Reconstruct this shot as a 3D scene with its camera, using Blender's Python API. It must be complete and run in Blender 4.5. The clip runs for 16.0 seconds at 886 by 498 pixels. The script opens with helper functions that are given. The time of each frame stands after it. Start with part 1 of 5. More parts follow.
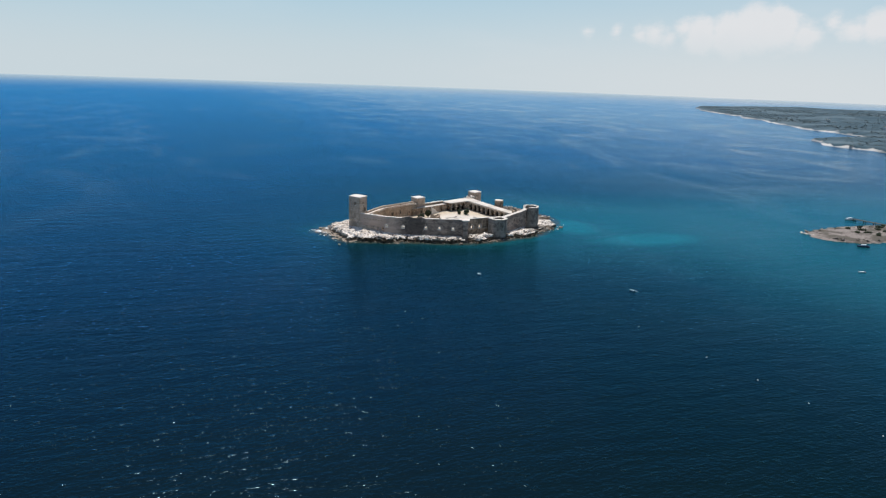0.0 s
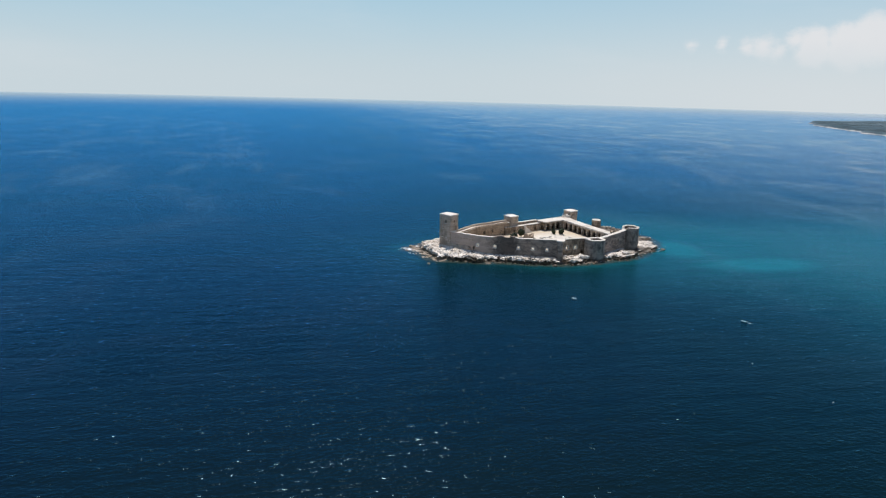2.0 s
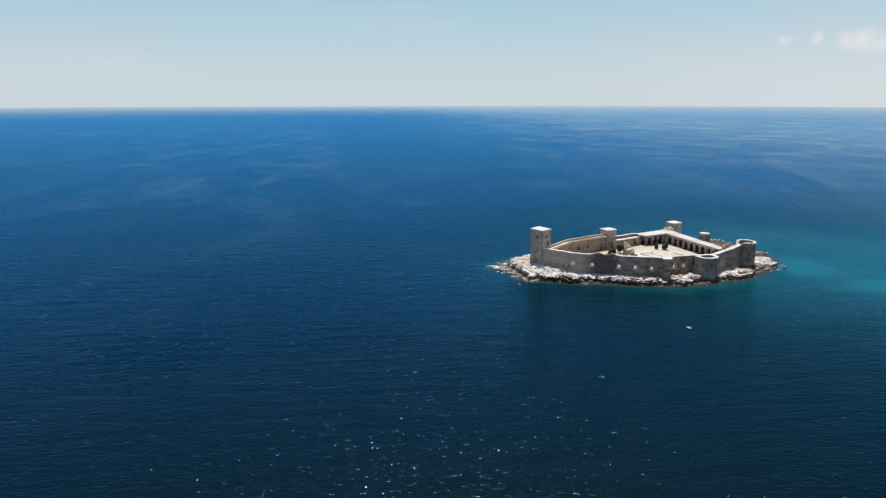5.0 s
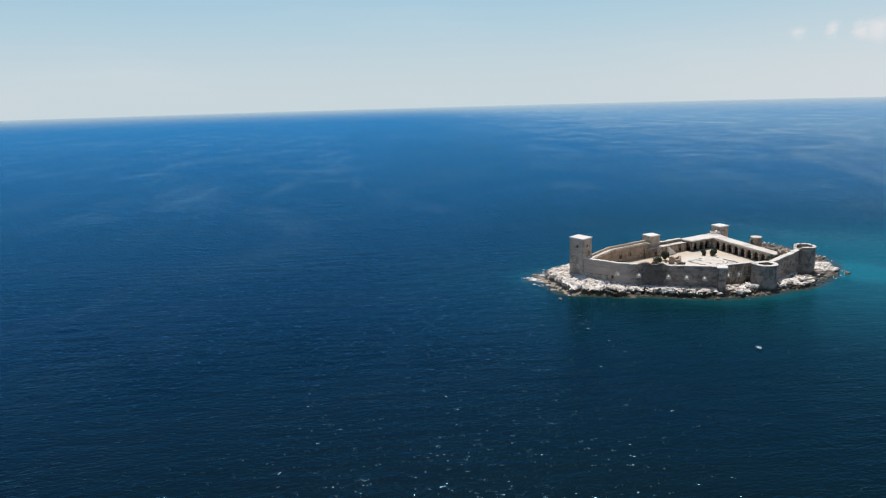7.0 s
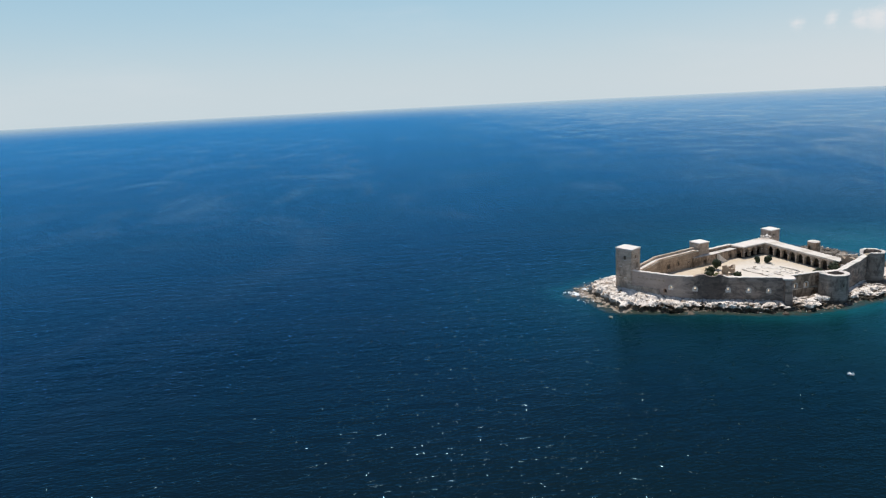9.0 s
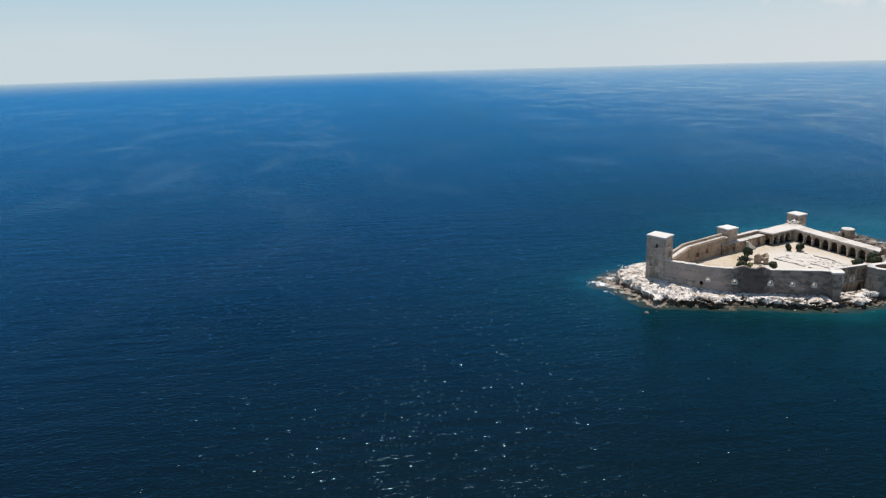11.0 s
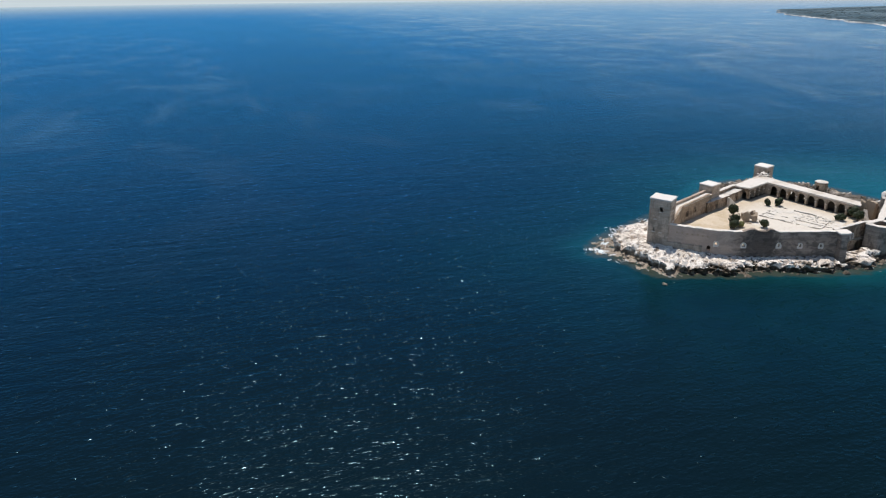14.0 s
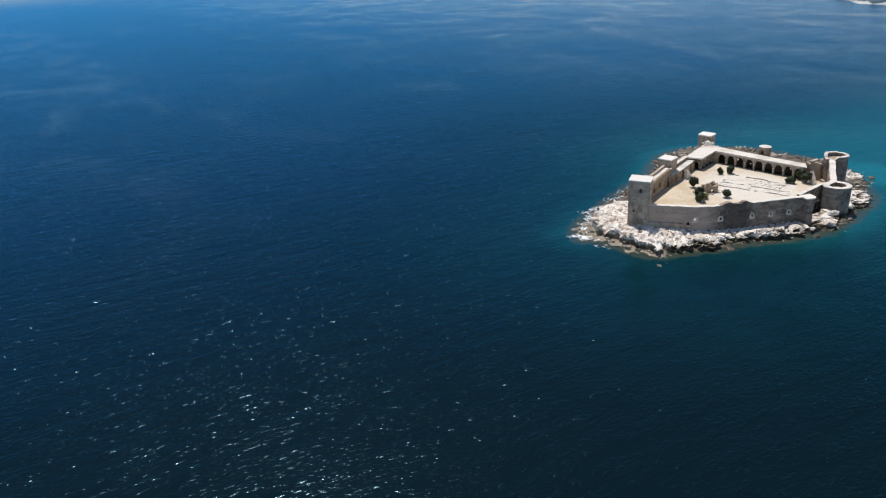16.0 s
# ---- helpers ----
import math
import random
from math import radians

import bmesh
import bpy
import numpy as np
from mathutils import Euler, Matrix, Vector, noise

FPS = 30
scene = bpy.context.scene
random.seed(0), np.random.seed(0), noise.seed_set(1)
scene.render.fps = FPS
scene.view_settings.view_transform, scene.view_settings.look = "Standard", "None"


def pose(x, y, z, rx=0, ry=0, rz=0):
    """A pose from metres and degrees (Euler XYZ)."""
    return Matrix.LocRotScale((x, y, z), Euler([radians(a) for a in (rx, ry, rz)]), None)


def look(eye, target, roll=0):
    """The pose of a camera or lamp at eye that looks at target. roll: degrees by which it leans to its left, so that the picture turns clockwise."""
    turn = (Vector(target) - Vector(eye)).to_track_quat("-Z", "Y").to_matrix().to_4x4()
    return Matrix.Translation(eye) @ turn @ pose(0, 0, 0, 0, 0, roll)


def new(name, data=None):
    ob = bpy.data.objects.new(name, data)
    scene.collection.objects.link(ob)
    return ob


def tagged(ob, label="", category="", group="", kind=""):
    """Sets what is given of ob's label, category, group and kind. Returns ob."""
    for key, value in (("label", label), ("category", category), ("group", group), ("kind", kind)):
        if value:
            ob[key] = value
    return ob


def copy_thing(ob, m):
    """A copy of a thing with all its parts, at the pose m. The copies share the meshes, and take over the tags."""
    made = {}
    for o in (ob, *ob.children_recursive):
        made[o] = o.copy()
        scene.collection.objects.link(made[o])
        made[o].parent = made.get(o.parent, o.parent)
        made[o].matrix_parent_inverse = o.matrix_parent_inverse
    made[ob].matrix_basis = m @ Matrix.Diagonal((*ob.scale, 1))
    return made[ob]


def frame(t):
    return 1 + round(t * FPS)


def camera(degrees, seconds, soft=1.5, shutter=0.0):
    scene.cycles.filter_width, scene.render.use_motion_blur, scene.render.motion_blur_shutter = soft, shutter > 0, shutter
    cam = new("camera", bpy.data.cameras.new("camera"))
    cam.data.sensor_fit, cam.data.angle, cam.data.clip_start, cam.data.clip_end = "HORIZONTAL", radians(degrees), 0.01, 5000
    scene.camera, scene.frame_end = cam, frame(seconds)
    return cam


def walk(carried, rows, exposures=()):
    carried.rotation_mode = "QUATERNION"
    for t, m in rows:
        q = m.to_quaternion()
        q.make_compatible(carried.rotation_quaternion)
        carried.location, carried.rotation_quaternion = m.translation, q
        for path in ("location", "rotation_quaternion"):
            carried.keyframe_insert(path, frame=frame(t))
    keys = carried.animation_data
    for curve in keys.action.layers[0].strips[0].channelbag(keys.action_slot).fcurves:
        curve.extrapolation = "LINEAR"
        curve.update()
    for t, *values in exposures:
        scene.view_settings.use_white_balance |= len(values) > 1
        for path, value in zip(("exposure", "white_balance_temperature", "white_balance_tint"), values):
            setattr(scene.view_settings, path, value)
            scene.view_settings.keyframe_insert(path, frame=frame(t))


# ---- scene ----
cam = camera(63.0, 16.0, soft=1.2)
# seconds, x, y, z, yaw, pitch, roll of the drone
PATH = [
    (0.0, -80.60, -243.47, 57.02, -19.30, -13.29, -1.99),
    (0.5, -79.71, -241.62, 57.15, -17.57, -13.05, -1.65),
    (1.0, -78.81, -239.66, 57.06, -15.62, -12.74, -1.66),
    (1.5, -77.97, -237.52, 56.63, -13.76, -12.49, -1.83),
    (2.0, -77.36, -235.07, 56.48, -11.82, -12.25, -1.45),
    (2.5, -76.71, -232.40, 56.37, -9.94, -12.14, -1.40),
    (3.0, -76.07, -229.42, 56.26, -8.05, -12.07, -1.23),
    (3.5, -75.86, -225.80, 56.33, -7.08, -12.09, -1.00),
    (4.0, -75.93, -221.90, 56.35, -6.45, -12.01, -0.65),
    (6.5, -78.26, -200.47, 55.87, -4.74, -11.84, 1.01),
    (7.0, -79.61, -195.62, 56.12, -4.69, -11.81, 1.53),
    (7.5, -81.02, -190.82, 56.24, -4.65, -11.80, 1.87),
    (8.0, -82.67, -185.90, 56.40, -4.61, -11.77, 2.25),
    (8.5, -84.43, -180.99, 56.65, -4.64, -11.81, 2.57),
    (9.0, -86.56, -175.82, 56.94, -4.70, -11.88, 2.82),
    (11.5, -100.89, -150.57, 58.31, -8.35, -15.82, 0.97),
    (12.0, -104.78, -145.52, 58.48, -9.94, -17.07, 0.50),
    (12.5, -108.59, -140.70, 58.68, -11.73, -17.92, 0.36),
    (13.0, -112.52, -136.15, 59.14, -13.57, -18.66, 0.17),
    (13.5, -116.86, -131.76, 59.74, -15.48, -19.22, 0.20),
    (14.0, -121.29, -127.76, 60.65, -17.46, -19.68, 0.54),
    (14.5, -125.54, -124.18, 62.28, -19.71, -20.42, 1.03),
    (15.0, -130.19, -120.61, 63.74, -22.47, -21.18, 1.64),
    (15.5, -135.06, -116.95, 65.06, -25.45, -21.86, 2.25),
    (16.0, -139.88, -113.12, 66.32, -27.58, -22.12, 2.96),
]
walk(cam, [(t, pose(x, y, z, 90 + pitch, roll, yaw)) for t, x, y, z, yaw, pitch, roll in PATH])

# ---- light ----
SUN_AZ, SUN_EL = 11.0, 68.0          # degrees from +y towards +x, degrees above the horizon
SUN_POWER, SKY_POWER, HAZE_POWER = 4.2, 0.085, 1.01
world = bpy.data.worlds.new("sky")
scene.world = world
world.use_nodes = True


class Nodes:
    """A short way to write node trees: every call returns an output socket."""

    def __init__(self, tree):
        self.t = tree
        tree.nodes.clear()

    def node(self, kind, operation=None):
        n = self.t.nodes.new(kind)
        if operation:
            n.operation = operation
        return n

    def put(self, socket, value):
        if isinstance(value, bpy.types.NodeSocket):
            self.t.links.new(value, socket)
        elif isinstance(value, (tuple, list)) and len(value) == 3 and socket.type == "RGBA":
            socket.default_value = (*value, 1)
        else:
            socket.default_value = value

    def math(self, op, a, b=0.0, c=0.0, clamp=False):
        n = self.node("ShaderNodeMath", op)
        n.use_clamp = clamp
        for s, v in zip(n.inputs, (a, b, c)):
            self.put(s, v)
        return n.outputs[0]

    def step(self, x, lo, hi, a=0.0, b=1.0):
        n = self.node("ShaderNodeMapRange")
        n.interpolation_type = "SMOOTHSTEP"
        for s, v in zip(n.inputs, (x, lo, hi, a, b)):
            self.put(s, v)
        return n.outputs[0]

    def mix(self, f, a, b, blend="MIX"):
        n = self.node("ShaderNodeMix")
        n.data_type, n.blend_type = "RGBA", blend
        self.put(n.inputs[0], f), self.put(n.inputs[6], a), self.put(n.inputs[7], b)
        return n.outputs[2]

    def noise(self, vec, scale, detail=4.0, rough=0.55, warp=0.0):
        n = self.node("ShaderNodeTexNoise")
        if vec is not None:
            self.put(n.inputs["Vector"], vec)
        n.inputs["Scale"].default_value, n.inputs["Detail"].default_value = scale, detail
        n.inputs["Roughness"].default_value, n.inputs["Distortion"].default_value = rough, warp
        return n.outputs[0]

    def voronoi(self, vec, scale, feature="F1"):
        n = self.node("ShaderNodeTexVoronoi")
        n.feature = feature
        self.put(n.inputs["Vector"], vec)
        n.inputs["Scale"].default_value = scale
        return n

    def position(self):
        return self.node("ShaderNodeNewGeometry").outputs["Position"]

    def split(self, vec):
        n = self.node("ShaderNodeSeparateXYZ")
        self.put(n.inputs[0], vec)
        return n.outputs

    def join(self, x, y, z):
        n = self.node("ShaderNodeCombineXYZ")
        for s, v in zip(n.inputs, (x, y, z)):
            self.put(s, v)
        return n.outputs[0]

    def scaled(self, vec, sx, sy, sz, rz=0.0):
        n = self.node("ShaderNodeMapping")
        self.put(n.inputs[0], vec)
        n.inputs["Rotation"].default_value = (0, 0, radians(rz))
        n.inputs["Scale"].default_value = (sx, sy, sz)
        return n.outputs[0]

    def bump(self, height, distance, strength=1.0, normal=None):
        n = self.node("ShaderNodeBump")
        n.inputs["Distance"].default_value = distance
        self.put(n.inputs["Strength"], strength)
        self.put(n.inputs["Height"], height)
        if normal is not None:
            self.put(n.inputs["Normal"], normal)
        return n.outputs[0]


def build_world():
    k = Nodes(world.node_tree)
    sky = k.node("ShaderNodeTexSky")
    sky.sky_type, sky.sun_disc = "NISHITA", False
    sky.sun_elevation, sky.sun_rotation = radians(SUN_EL), radians(SUN_AZ)
    sky.air_density, sky.dust_density, sky.ozone_density = 1.0, 0.2, 2.0
    way = k.node("ShaderNodeTexCoord").outputs["Generated"]
    x, y, z = k.split(way)
    el = k.math("MULTIPLY", k.math("ARCSINE", z), 57.2958)
    az = k.math("MULTIPLY", k.math("ARCTAN2", x, y), 57.2958)
    soft = k.noise(k.join(k.math("MULTIPLY", az, 0.03), k.math("MULTIPLY", el, 0.14), 3.0), 1.0, 3)
    haze_el = k.math("ADD", el, k.math("MULTIPLY", k.math("SUBTRACT", soft, 0.5), 5.0))
    haze = k.step(haze_el, -1.0, 30.0, 1.0, 0.0)
    # low white cumulus over the far coast, crisp above and melting into haze below: azimuth, elevation, radius in degrees
    curl = k.noise(k.join(k.math("MULTIPLY", az, 0.55), k.math("MULTIPLY", el, 0.75), 0.0), 1.0, 7, 0.62)
    field = None
    for a, e, r in ((30.0, 3.75, 0.50), (32.2, 3.80, 0.35), (33.8, 3.60, 0.70), (34.9, 3.70, 0.90), (35.9, 3.40, 0.70), (36.9, 4.10, 0.80), (38.2, 3.50, 1.60), (40.0, 3.60, 1.80), (41.7, 4.10, 1.90), (43.2, 4.20, 1.80), (44.8, 3.70, 1.20), (46.5, 4.70, 0.60), (47.8, 4.00, 1.00), (49.4, 4.30, 1.40), (51.5, 4.70, 1.90), (55.0, 4.40, 2.40), (60.0, 4.70, 3.00), (66.0, 4.60, 3.00)):
        dx = k.math("SUBTRACT", az, a)
        dy = k.math("SUBTRACT", el, e)
        q = k.math("SQRT", k.math("ADD", k.math("MULTIPLY", dx, dx), k.math("MULTIPLY", dy, dy)))
        b = k.math("SUBTRACT", r, q)
        field = b if field is None else k.math("SMOOTH_MAX", field, b, 0.25)
    lumps = k.math("ADD", field, k.math("MULTIPLY", k.math("SUBTRACT", curl, 0.5), 2.0))
    base = k.step(el, 0.8, 4.4, 0.0, 1.0)
    cloud = k.math("MULTIPLY", k.step(lumps, -0.25, 0.8), base)
    high = k.math("MULTIPLY", k.step(k.noise(k.scaled(way, 3, 3, 14), 1.0, 5), 0.5, 0.8), 0.12)
    air = k.node("ShaderNodeBackground")
    k.put(air.inputs[0], sky.outputs[0]), k.put(air.inputs[1], SKY_POWER)
    low = k.node("ShaderNodeBackground")
    k.put(low.inputs[0], k.mix(k.step(el, 0.0, 9.0), k.mix(k.step(az, 10.0, 45.0), (0.575, 0.66, 0.705), (0.65, 0.70, 0.73)), k.mix(k.step(az, 10.0, 45.0), (0.38, 0.595, 0.73), (0.44, 0.62, 0.735))))
    k.put(low.inputs[1], HAZE_POWER)
    white = k.node("ShaderNodeBackground")
    k.put(white.inputs[0], k.mix(k.step(lumps, 0.1, 2.2), (0.80, 0.79, 0.80), (0.78, 0.775, 0.79)))
    k.put(white.inputs[1], 1.0)
    one, two = k.node("ShaderNodeMixShader"), k.node("ShaderNodeMixShader")
    k.put(one.inputs[0], haze), k.put(one.inputs[1], air.outputs[0]), k.put(one.inputs[2], low.outputs[0])
    k.put(two.inputs[0], k.math("MAXIMUM", k.math("MULTIPLY", cloud, 0.80), high)), k.put(two.inputs[1], one.outputs[0]), k.put(two.inputs[2], white.outputs[0])
    out = k.node("ShaderNodeOutputWorld")
    k.put(out.inputs[0], two.outputs[0])


build_world()
sun = new("sun", bpy.data.lights.new("sun", "SUN"))
sun.data.energy, sun.data.angle, sun.data.color = SUN_POWER, radians(0.53), (1.0, 0.965, 0.91)
sun_way = Vector((math.sin(radians(SUN_AZ)) * math.cos(radians(SUN_EL)), math.cos(radians(SUN_AZ)) * math.cos(radians(SUN_EL)), math.sin(radians(SUN_EL))))
sun.matrix_world = look(sun_way * 300, (0, 0, 0))


# ---- materials ----
def material(name):
    m = bpy.data.materials.new(name)
    m.use_nodes = True
    return m, Nodes(m.node_tree)


def finish(k, colour, rough, normal=None, spec=0.3):
    b = k.node("ShaderNodeBsdfPrincipled")
    k.put(b.inputs["Base Color"], colour), k.put(b.inputs["Roughness"], rough)
    b.inputs["Specular IOR Level"].default_value = spec
    if normal is not None:
        k.put(b.inputs["Normal"], normal)
    out = k.node("ShaderNodeOutputMaterial")
    k.put(out.inputs[0], b.outputs[0])
    return b


def masonry(name, tone, dark, block=(0.95, 0.46), stain=0.35, patch=None, grime=(0.64, 0.84), run=(0.8, 0.42)):
    """Coursed limestone: blocks of uneven tone, recessed joints, weather streaks and lichen. patch: centre and radii of an old soot stain."""
    m, k = material(name)
    uv = k.node("ShaderNodeUVMap").outputs[0]
    pos = k.position()
    wob = k.node("ShaderNodeVectorMath", "ADD")
    k.put(wob.inputs[0], uv)
    n3 = k.node("ShaderNodeTexNoise")
    k.put(n3.inputs["Vector"], pos)
    n3.inputs["Scale"].default_value = 0.9
    sc = k.node("ShaderNodeVectorMath", "SCALE")
    k.put(sc.inputs[0], n3.outputs["Color"])
    sc.inputs["Scale"].default_value = 0.16
    k.put(wob.inputs[1], sc.outputs[0])
    br = k.node("ShaderNodeTexBrick")
    k.put(br.inputs["Vector"], wob.outputs[0])
    br.inputs["Color1"].default_value, br.inputs["Color2"].default_value = (0, 0, 0, 1), (1, 1, 1, 1)
    br.inputs["Mortar"].default_value = (0.5, 0.5, 0.5, 1)
    br.inputs["Scale"].default_value, br.inputs["Mortar Size"].default_value = 1.0, 0.03
    br.inputs["Brick Width"].default_value, br.inputs["Row Height"].default_value = block
    big = k.noise(pos, 0.22, 5, 0.6)
    fine = k.noise(pos, 2.6, 6, 0.65)
    streak = k.noise(k.scaled(pos, run[0], run[0], run[1]), 1.0, 7, 0.68, 0.5)
    col = k.mix(br.outputs["Color"], tuple(c * 0.86 for c in tone), tuple(min(1, c * 1.14) for c in tone))
    col = k.mix(k.math("MULTIPLY", k.step(big, 0.35, 0.7), 0.5), col, tuple(c * f for c, f in zip(tone, (0.72, 0.66, 0.58))))
    col = k.mix(k.math("MULTIPLY", k.step(fine, 0.3, 0.75), 0.35), col, tuple(min(1, c * f) for c, f in zip(tone, (1.35, 1.3, 1.22))))
    col = k.mix(k.math("MULTIPLY", br.outputs["Fac"], 0.45), col, tuple(c * 0.6 for c in tone))
    courses = k.noise(k.scaled(pos, 0.10, 0.10, 1.5), 1.0, 5, 0.6)
    col = k.mix(k.math("MULTIPLY", k.step(courses, 0.50, 0.62), 0.45), col, tuple(c * f for c, f in zip(tone, (0.62, 0.57, 0.52))))
    col = k.mix(k.math("MULTIPLY", k.step(courses, 0.46, 0.36), 0.4), col, tuple(min(1, c * f) for c, f in zip(tone, (1.25, 1.2, 1.16))))
    weather = k.math("MULTIPLY", k.step(k.math("ADD", streak, k.math("MULTIPLY", big, 0.35)), *grime), stain)
    col = k.mix(weather, col, dark)
    # wet algae line at the foot
    wet = k.step(k.math("ADD", k.split(pos)[2], k.math("MULTIPLY", k.math("SUBTRACT", fine, 0.5), 1.4)), 1.0, 0.35)
    col = k.mix(k.math("MULTIPLY", wet, 0.75), col, (0.05, 0.042, 0.034))
    if patch:
        (cx, cy, cz), (rx, rz) = patch
        x, y, z = k.split(pos)
        # cleaner, restored masonry west of the stain
        clean = k.step(k.math("ADD", x, k.math("MULTIPLY", k.math("SUBTRACT", fine, 0.5), 5.0)), cx - rx + 0.5, cx - rx - 2.5)
        col = k.mix(k.math("MULTIPLY", clean, 0.55), col, tuple(min(1, c * f) for c, f in zip(tone, (1.62, 1.60, 1.58))))
        dx = k.math("DIVIDE", k.math("SUBTRACT", x, cx), rx)
        dz = k.math("DIVIDE", k.math("SUBTRACT", z, cz), rz)
        r = k.math("ADD", k.math("MULTIPLY", dx, dx), k.math("MULTIPLY", dz, dz))
        soot = k.step(k.math("ADD", r, k.math("MULTIPLY", k.math("SUBTRACT", k.noise(pos, 0.7, 6, 0.65), 0.5), 2.6)), 1.15, 0.35)
        col = k.mix(k.math("MULTIPLY", soot, 0.74), col, tuple(c * 0.55 for c in dark))
    h = k.math("ADD", k.math("MULTIPLY", k.math("SUBTRACT", 1.0, br.outputs["Fac"]), 0.5), k.math("ADD", fine, k.math("MULTIPLY", br.outputs["Color"], 0.35)))
    finish(k, col, 0.93, k.bump(h, 0.09, 0.8))
    return m


def plain_stone(name, tone, spread=0.25, scale=1.2, depth=0.06, second=None, cut=(0.45, 0.65)):
    m, k = material(name)
    pos = k.position()
    a, b = k.noise(pos, scale, 6, 0.62), k.noise(pos, scale * 0.17, 4, 0.6)
    col = k.mix(a, tuple(c * (1 - spread) for c in tone), tuple(min(1, c * (1 + spread)) for c in tone))
    if second:
        col = k.mix(k.step(k.math("ADD", b, k.math("MULTIPLY", k.math("SUBTRACT", a, 0.5), 0.5)), *cut), col, second)
    rnd = k.node("ShaderNodeObjectInfo").outputs["Random"]
    col = k.mix(k.math("MULTIPLY", rnd, 0.25), col, tuple(c * 0.6 for c in tone))
    finish(k, col, 0.95, k.bump(a, depth, 0.9))
    return m


def rock_material():
    m, k = material("bleached_limestone")
    pos = k.position()
    x, y, z = k.split(pos)
    a, b, c = k.noise(pos, 0.55, 8, 0.68, 0.4), k.noise(pos, 3.2, 6, 0.65), k.noise(pos, 0.16, 4, 0.6)
    crack = k.voronoi(k.scaled(pos, 1, 1, 0.6), 0.62, "DISTANCE_TO_EDGE").outputs["Distance"]
    col = k.mix(k.step(a, 0.37, 0.48), (0.40, 0.315, 0.24), (0.80, 0.725, 0.655))
    # shade of cracks, pockets and hollows put into the colour as dark patches
    hole_shade = k.noise(pos, 1.15, 7, 0.7, 0.6)
    col = k.mix(k.math("MULTIPLY", k.step(b, 0.58, 0.80), 0.4), col, (0.36, 0.29, 0.23))
    crack_shade = k.math("MULTIPLY", k.step(crack, 0.13, 0.0), k.step(a, 0.50, 0.38))
    col = k.mix(k.math("MULTIPLY", crack_shade, 0.6), col, (0.05, 0.04, 0.035))
    col = k.mix(k.math("MULTIPLY", k.step(c, 0.51, 0.63), 0.45), col, (0.40, 0.315, 0.24))
    col = k.mix(k.math("MULTIPLY", k.step(hole_shade, 0.57, 0.60), 0.9), col, (0.075, 0.058, 0.045))
    hollow_shade = k.noise(pos, 0.42, 5, 0.6, 0.8)
    col = k.mix(k.math("MULTIPLY", k.step(hollow_shade, 0.60, 0.645), 0.85), col, (0.10, 0.078, 0.058))
    # wet, algae-browned band at the tide line; its dark tones also hold the undercut's shade
    tide = k.step(k.math("ADD", z, k.math("MULTIPLY", k.math("SUBTRACT", a, 0.5), -1.5)), k.step(x, -6, -22, 1.1, 1.45), k.step(x, -6, -22, 0.7, 1.0))
    col = k.mix(tide, col, k.mix(k.step(b, 0.34, 0.56), (0.022, 0.018, 0.013), k.mix(k.step(x, -20, -30), (0.13, 0.098, 0.068), (0.36, 0.285, 0.215))))
    rough = k.math("SUBTRACT", 0.95, k.math("MULTIPLY", tide, 0.45))
    finish(k, col, rough, k.bump(k.math("ADD", k.math("MULTIPLY", a, 1.4), k.math("ADD", k.math("MULTIPLY", b, 0.45), k.math("MULTIPLY", k.step(crack, 0.0, 0.2), 0.25))), 0.10, 0.9))
    return m


def sand_material():
    m, k = material("courtyard_sand")
    pos = k.position()
    x, y, z = k.split(pos)
    a, b, c = k.noise(pos, 0.18, 5, 0.6, 0.5), k.noise(pos, 1.6, 6, 0.65), k.noise(pos, 9, 3)
    # dry ochre earth in the west, whitened by stone dust round the dig
    dx, dy = k.math("SUBTRACT", x, 23.0), k.math("SUBTRACT", y, 21.0)
    reach = k.math("ADD", k.math("SQRT", k.math("ADD", k.math("MULTIPLY", dx, dx), k.math("MULTIPLY", dy, dy))), k.math("MULTIPLY", k.math("SUBTRACT", a, 0.5), 14.0))
    col = k.mix(k.step(a, 0.36, 0.64), (0.50, 0.395, 0.27), (0.60, 0.50, 0.385))
    col = k.mix(k.math("MULTIPLY", k.step(reach, 17.0, 9.0), 0.9), col, (0.66, 0.60, 0.53))
    col = k.mix(k.math("MULTIPLY", k.step(b, 0.5, 0.75), 0.35), col, (0.76, 0.70, 0.62))
    col = k.mix(k.math("MULTIPLY", k.step(b, 0.44, 0.25), 0.6), col, (0.36, 0.285, 0.20))
    finish(k, col, 0.97, k.bump(k.math("ADD", b, k.math("MULTIPLY", c, 0.3)), 0.07))
    return m


def leaf_material(name, lo, hi):
    m, k = material(name)
    r = k.node("ShaderNodeNewGeometry").outputs["Random Per Island"]
    col = k.mix(r, lo, hi)
    b = finish(k, col, 0.6, None, 0.35)
    b.inputs["Transmission Weight"].default_value = 0.0
    return m


def paint(name, col, rough=0.45):
    m, k = material(name)
    n = k.noise(k.position(), 3.0, 5, 0.6)
    finish(k, k.mix(k.step(n, 0.4, 0.8), col, tuple(c * 0.82 for c in col)), rough, None, 0.4)
    return m


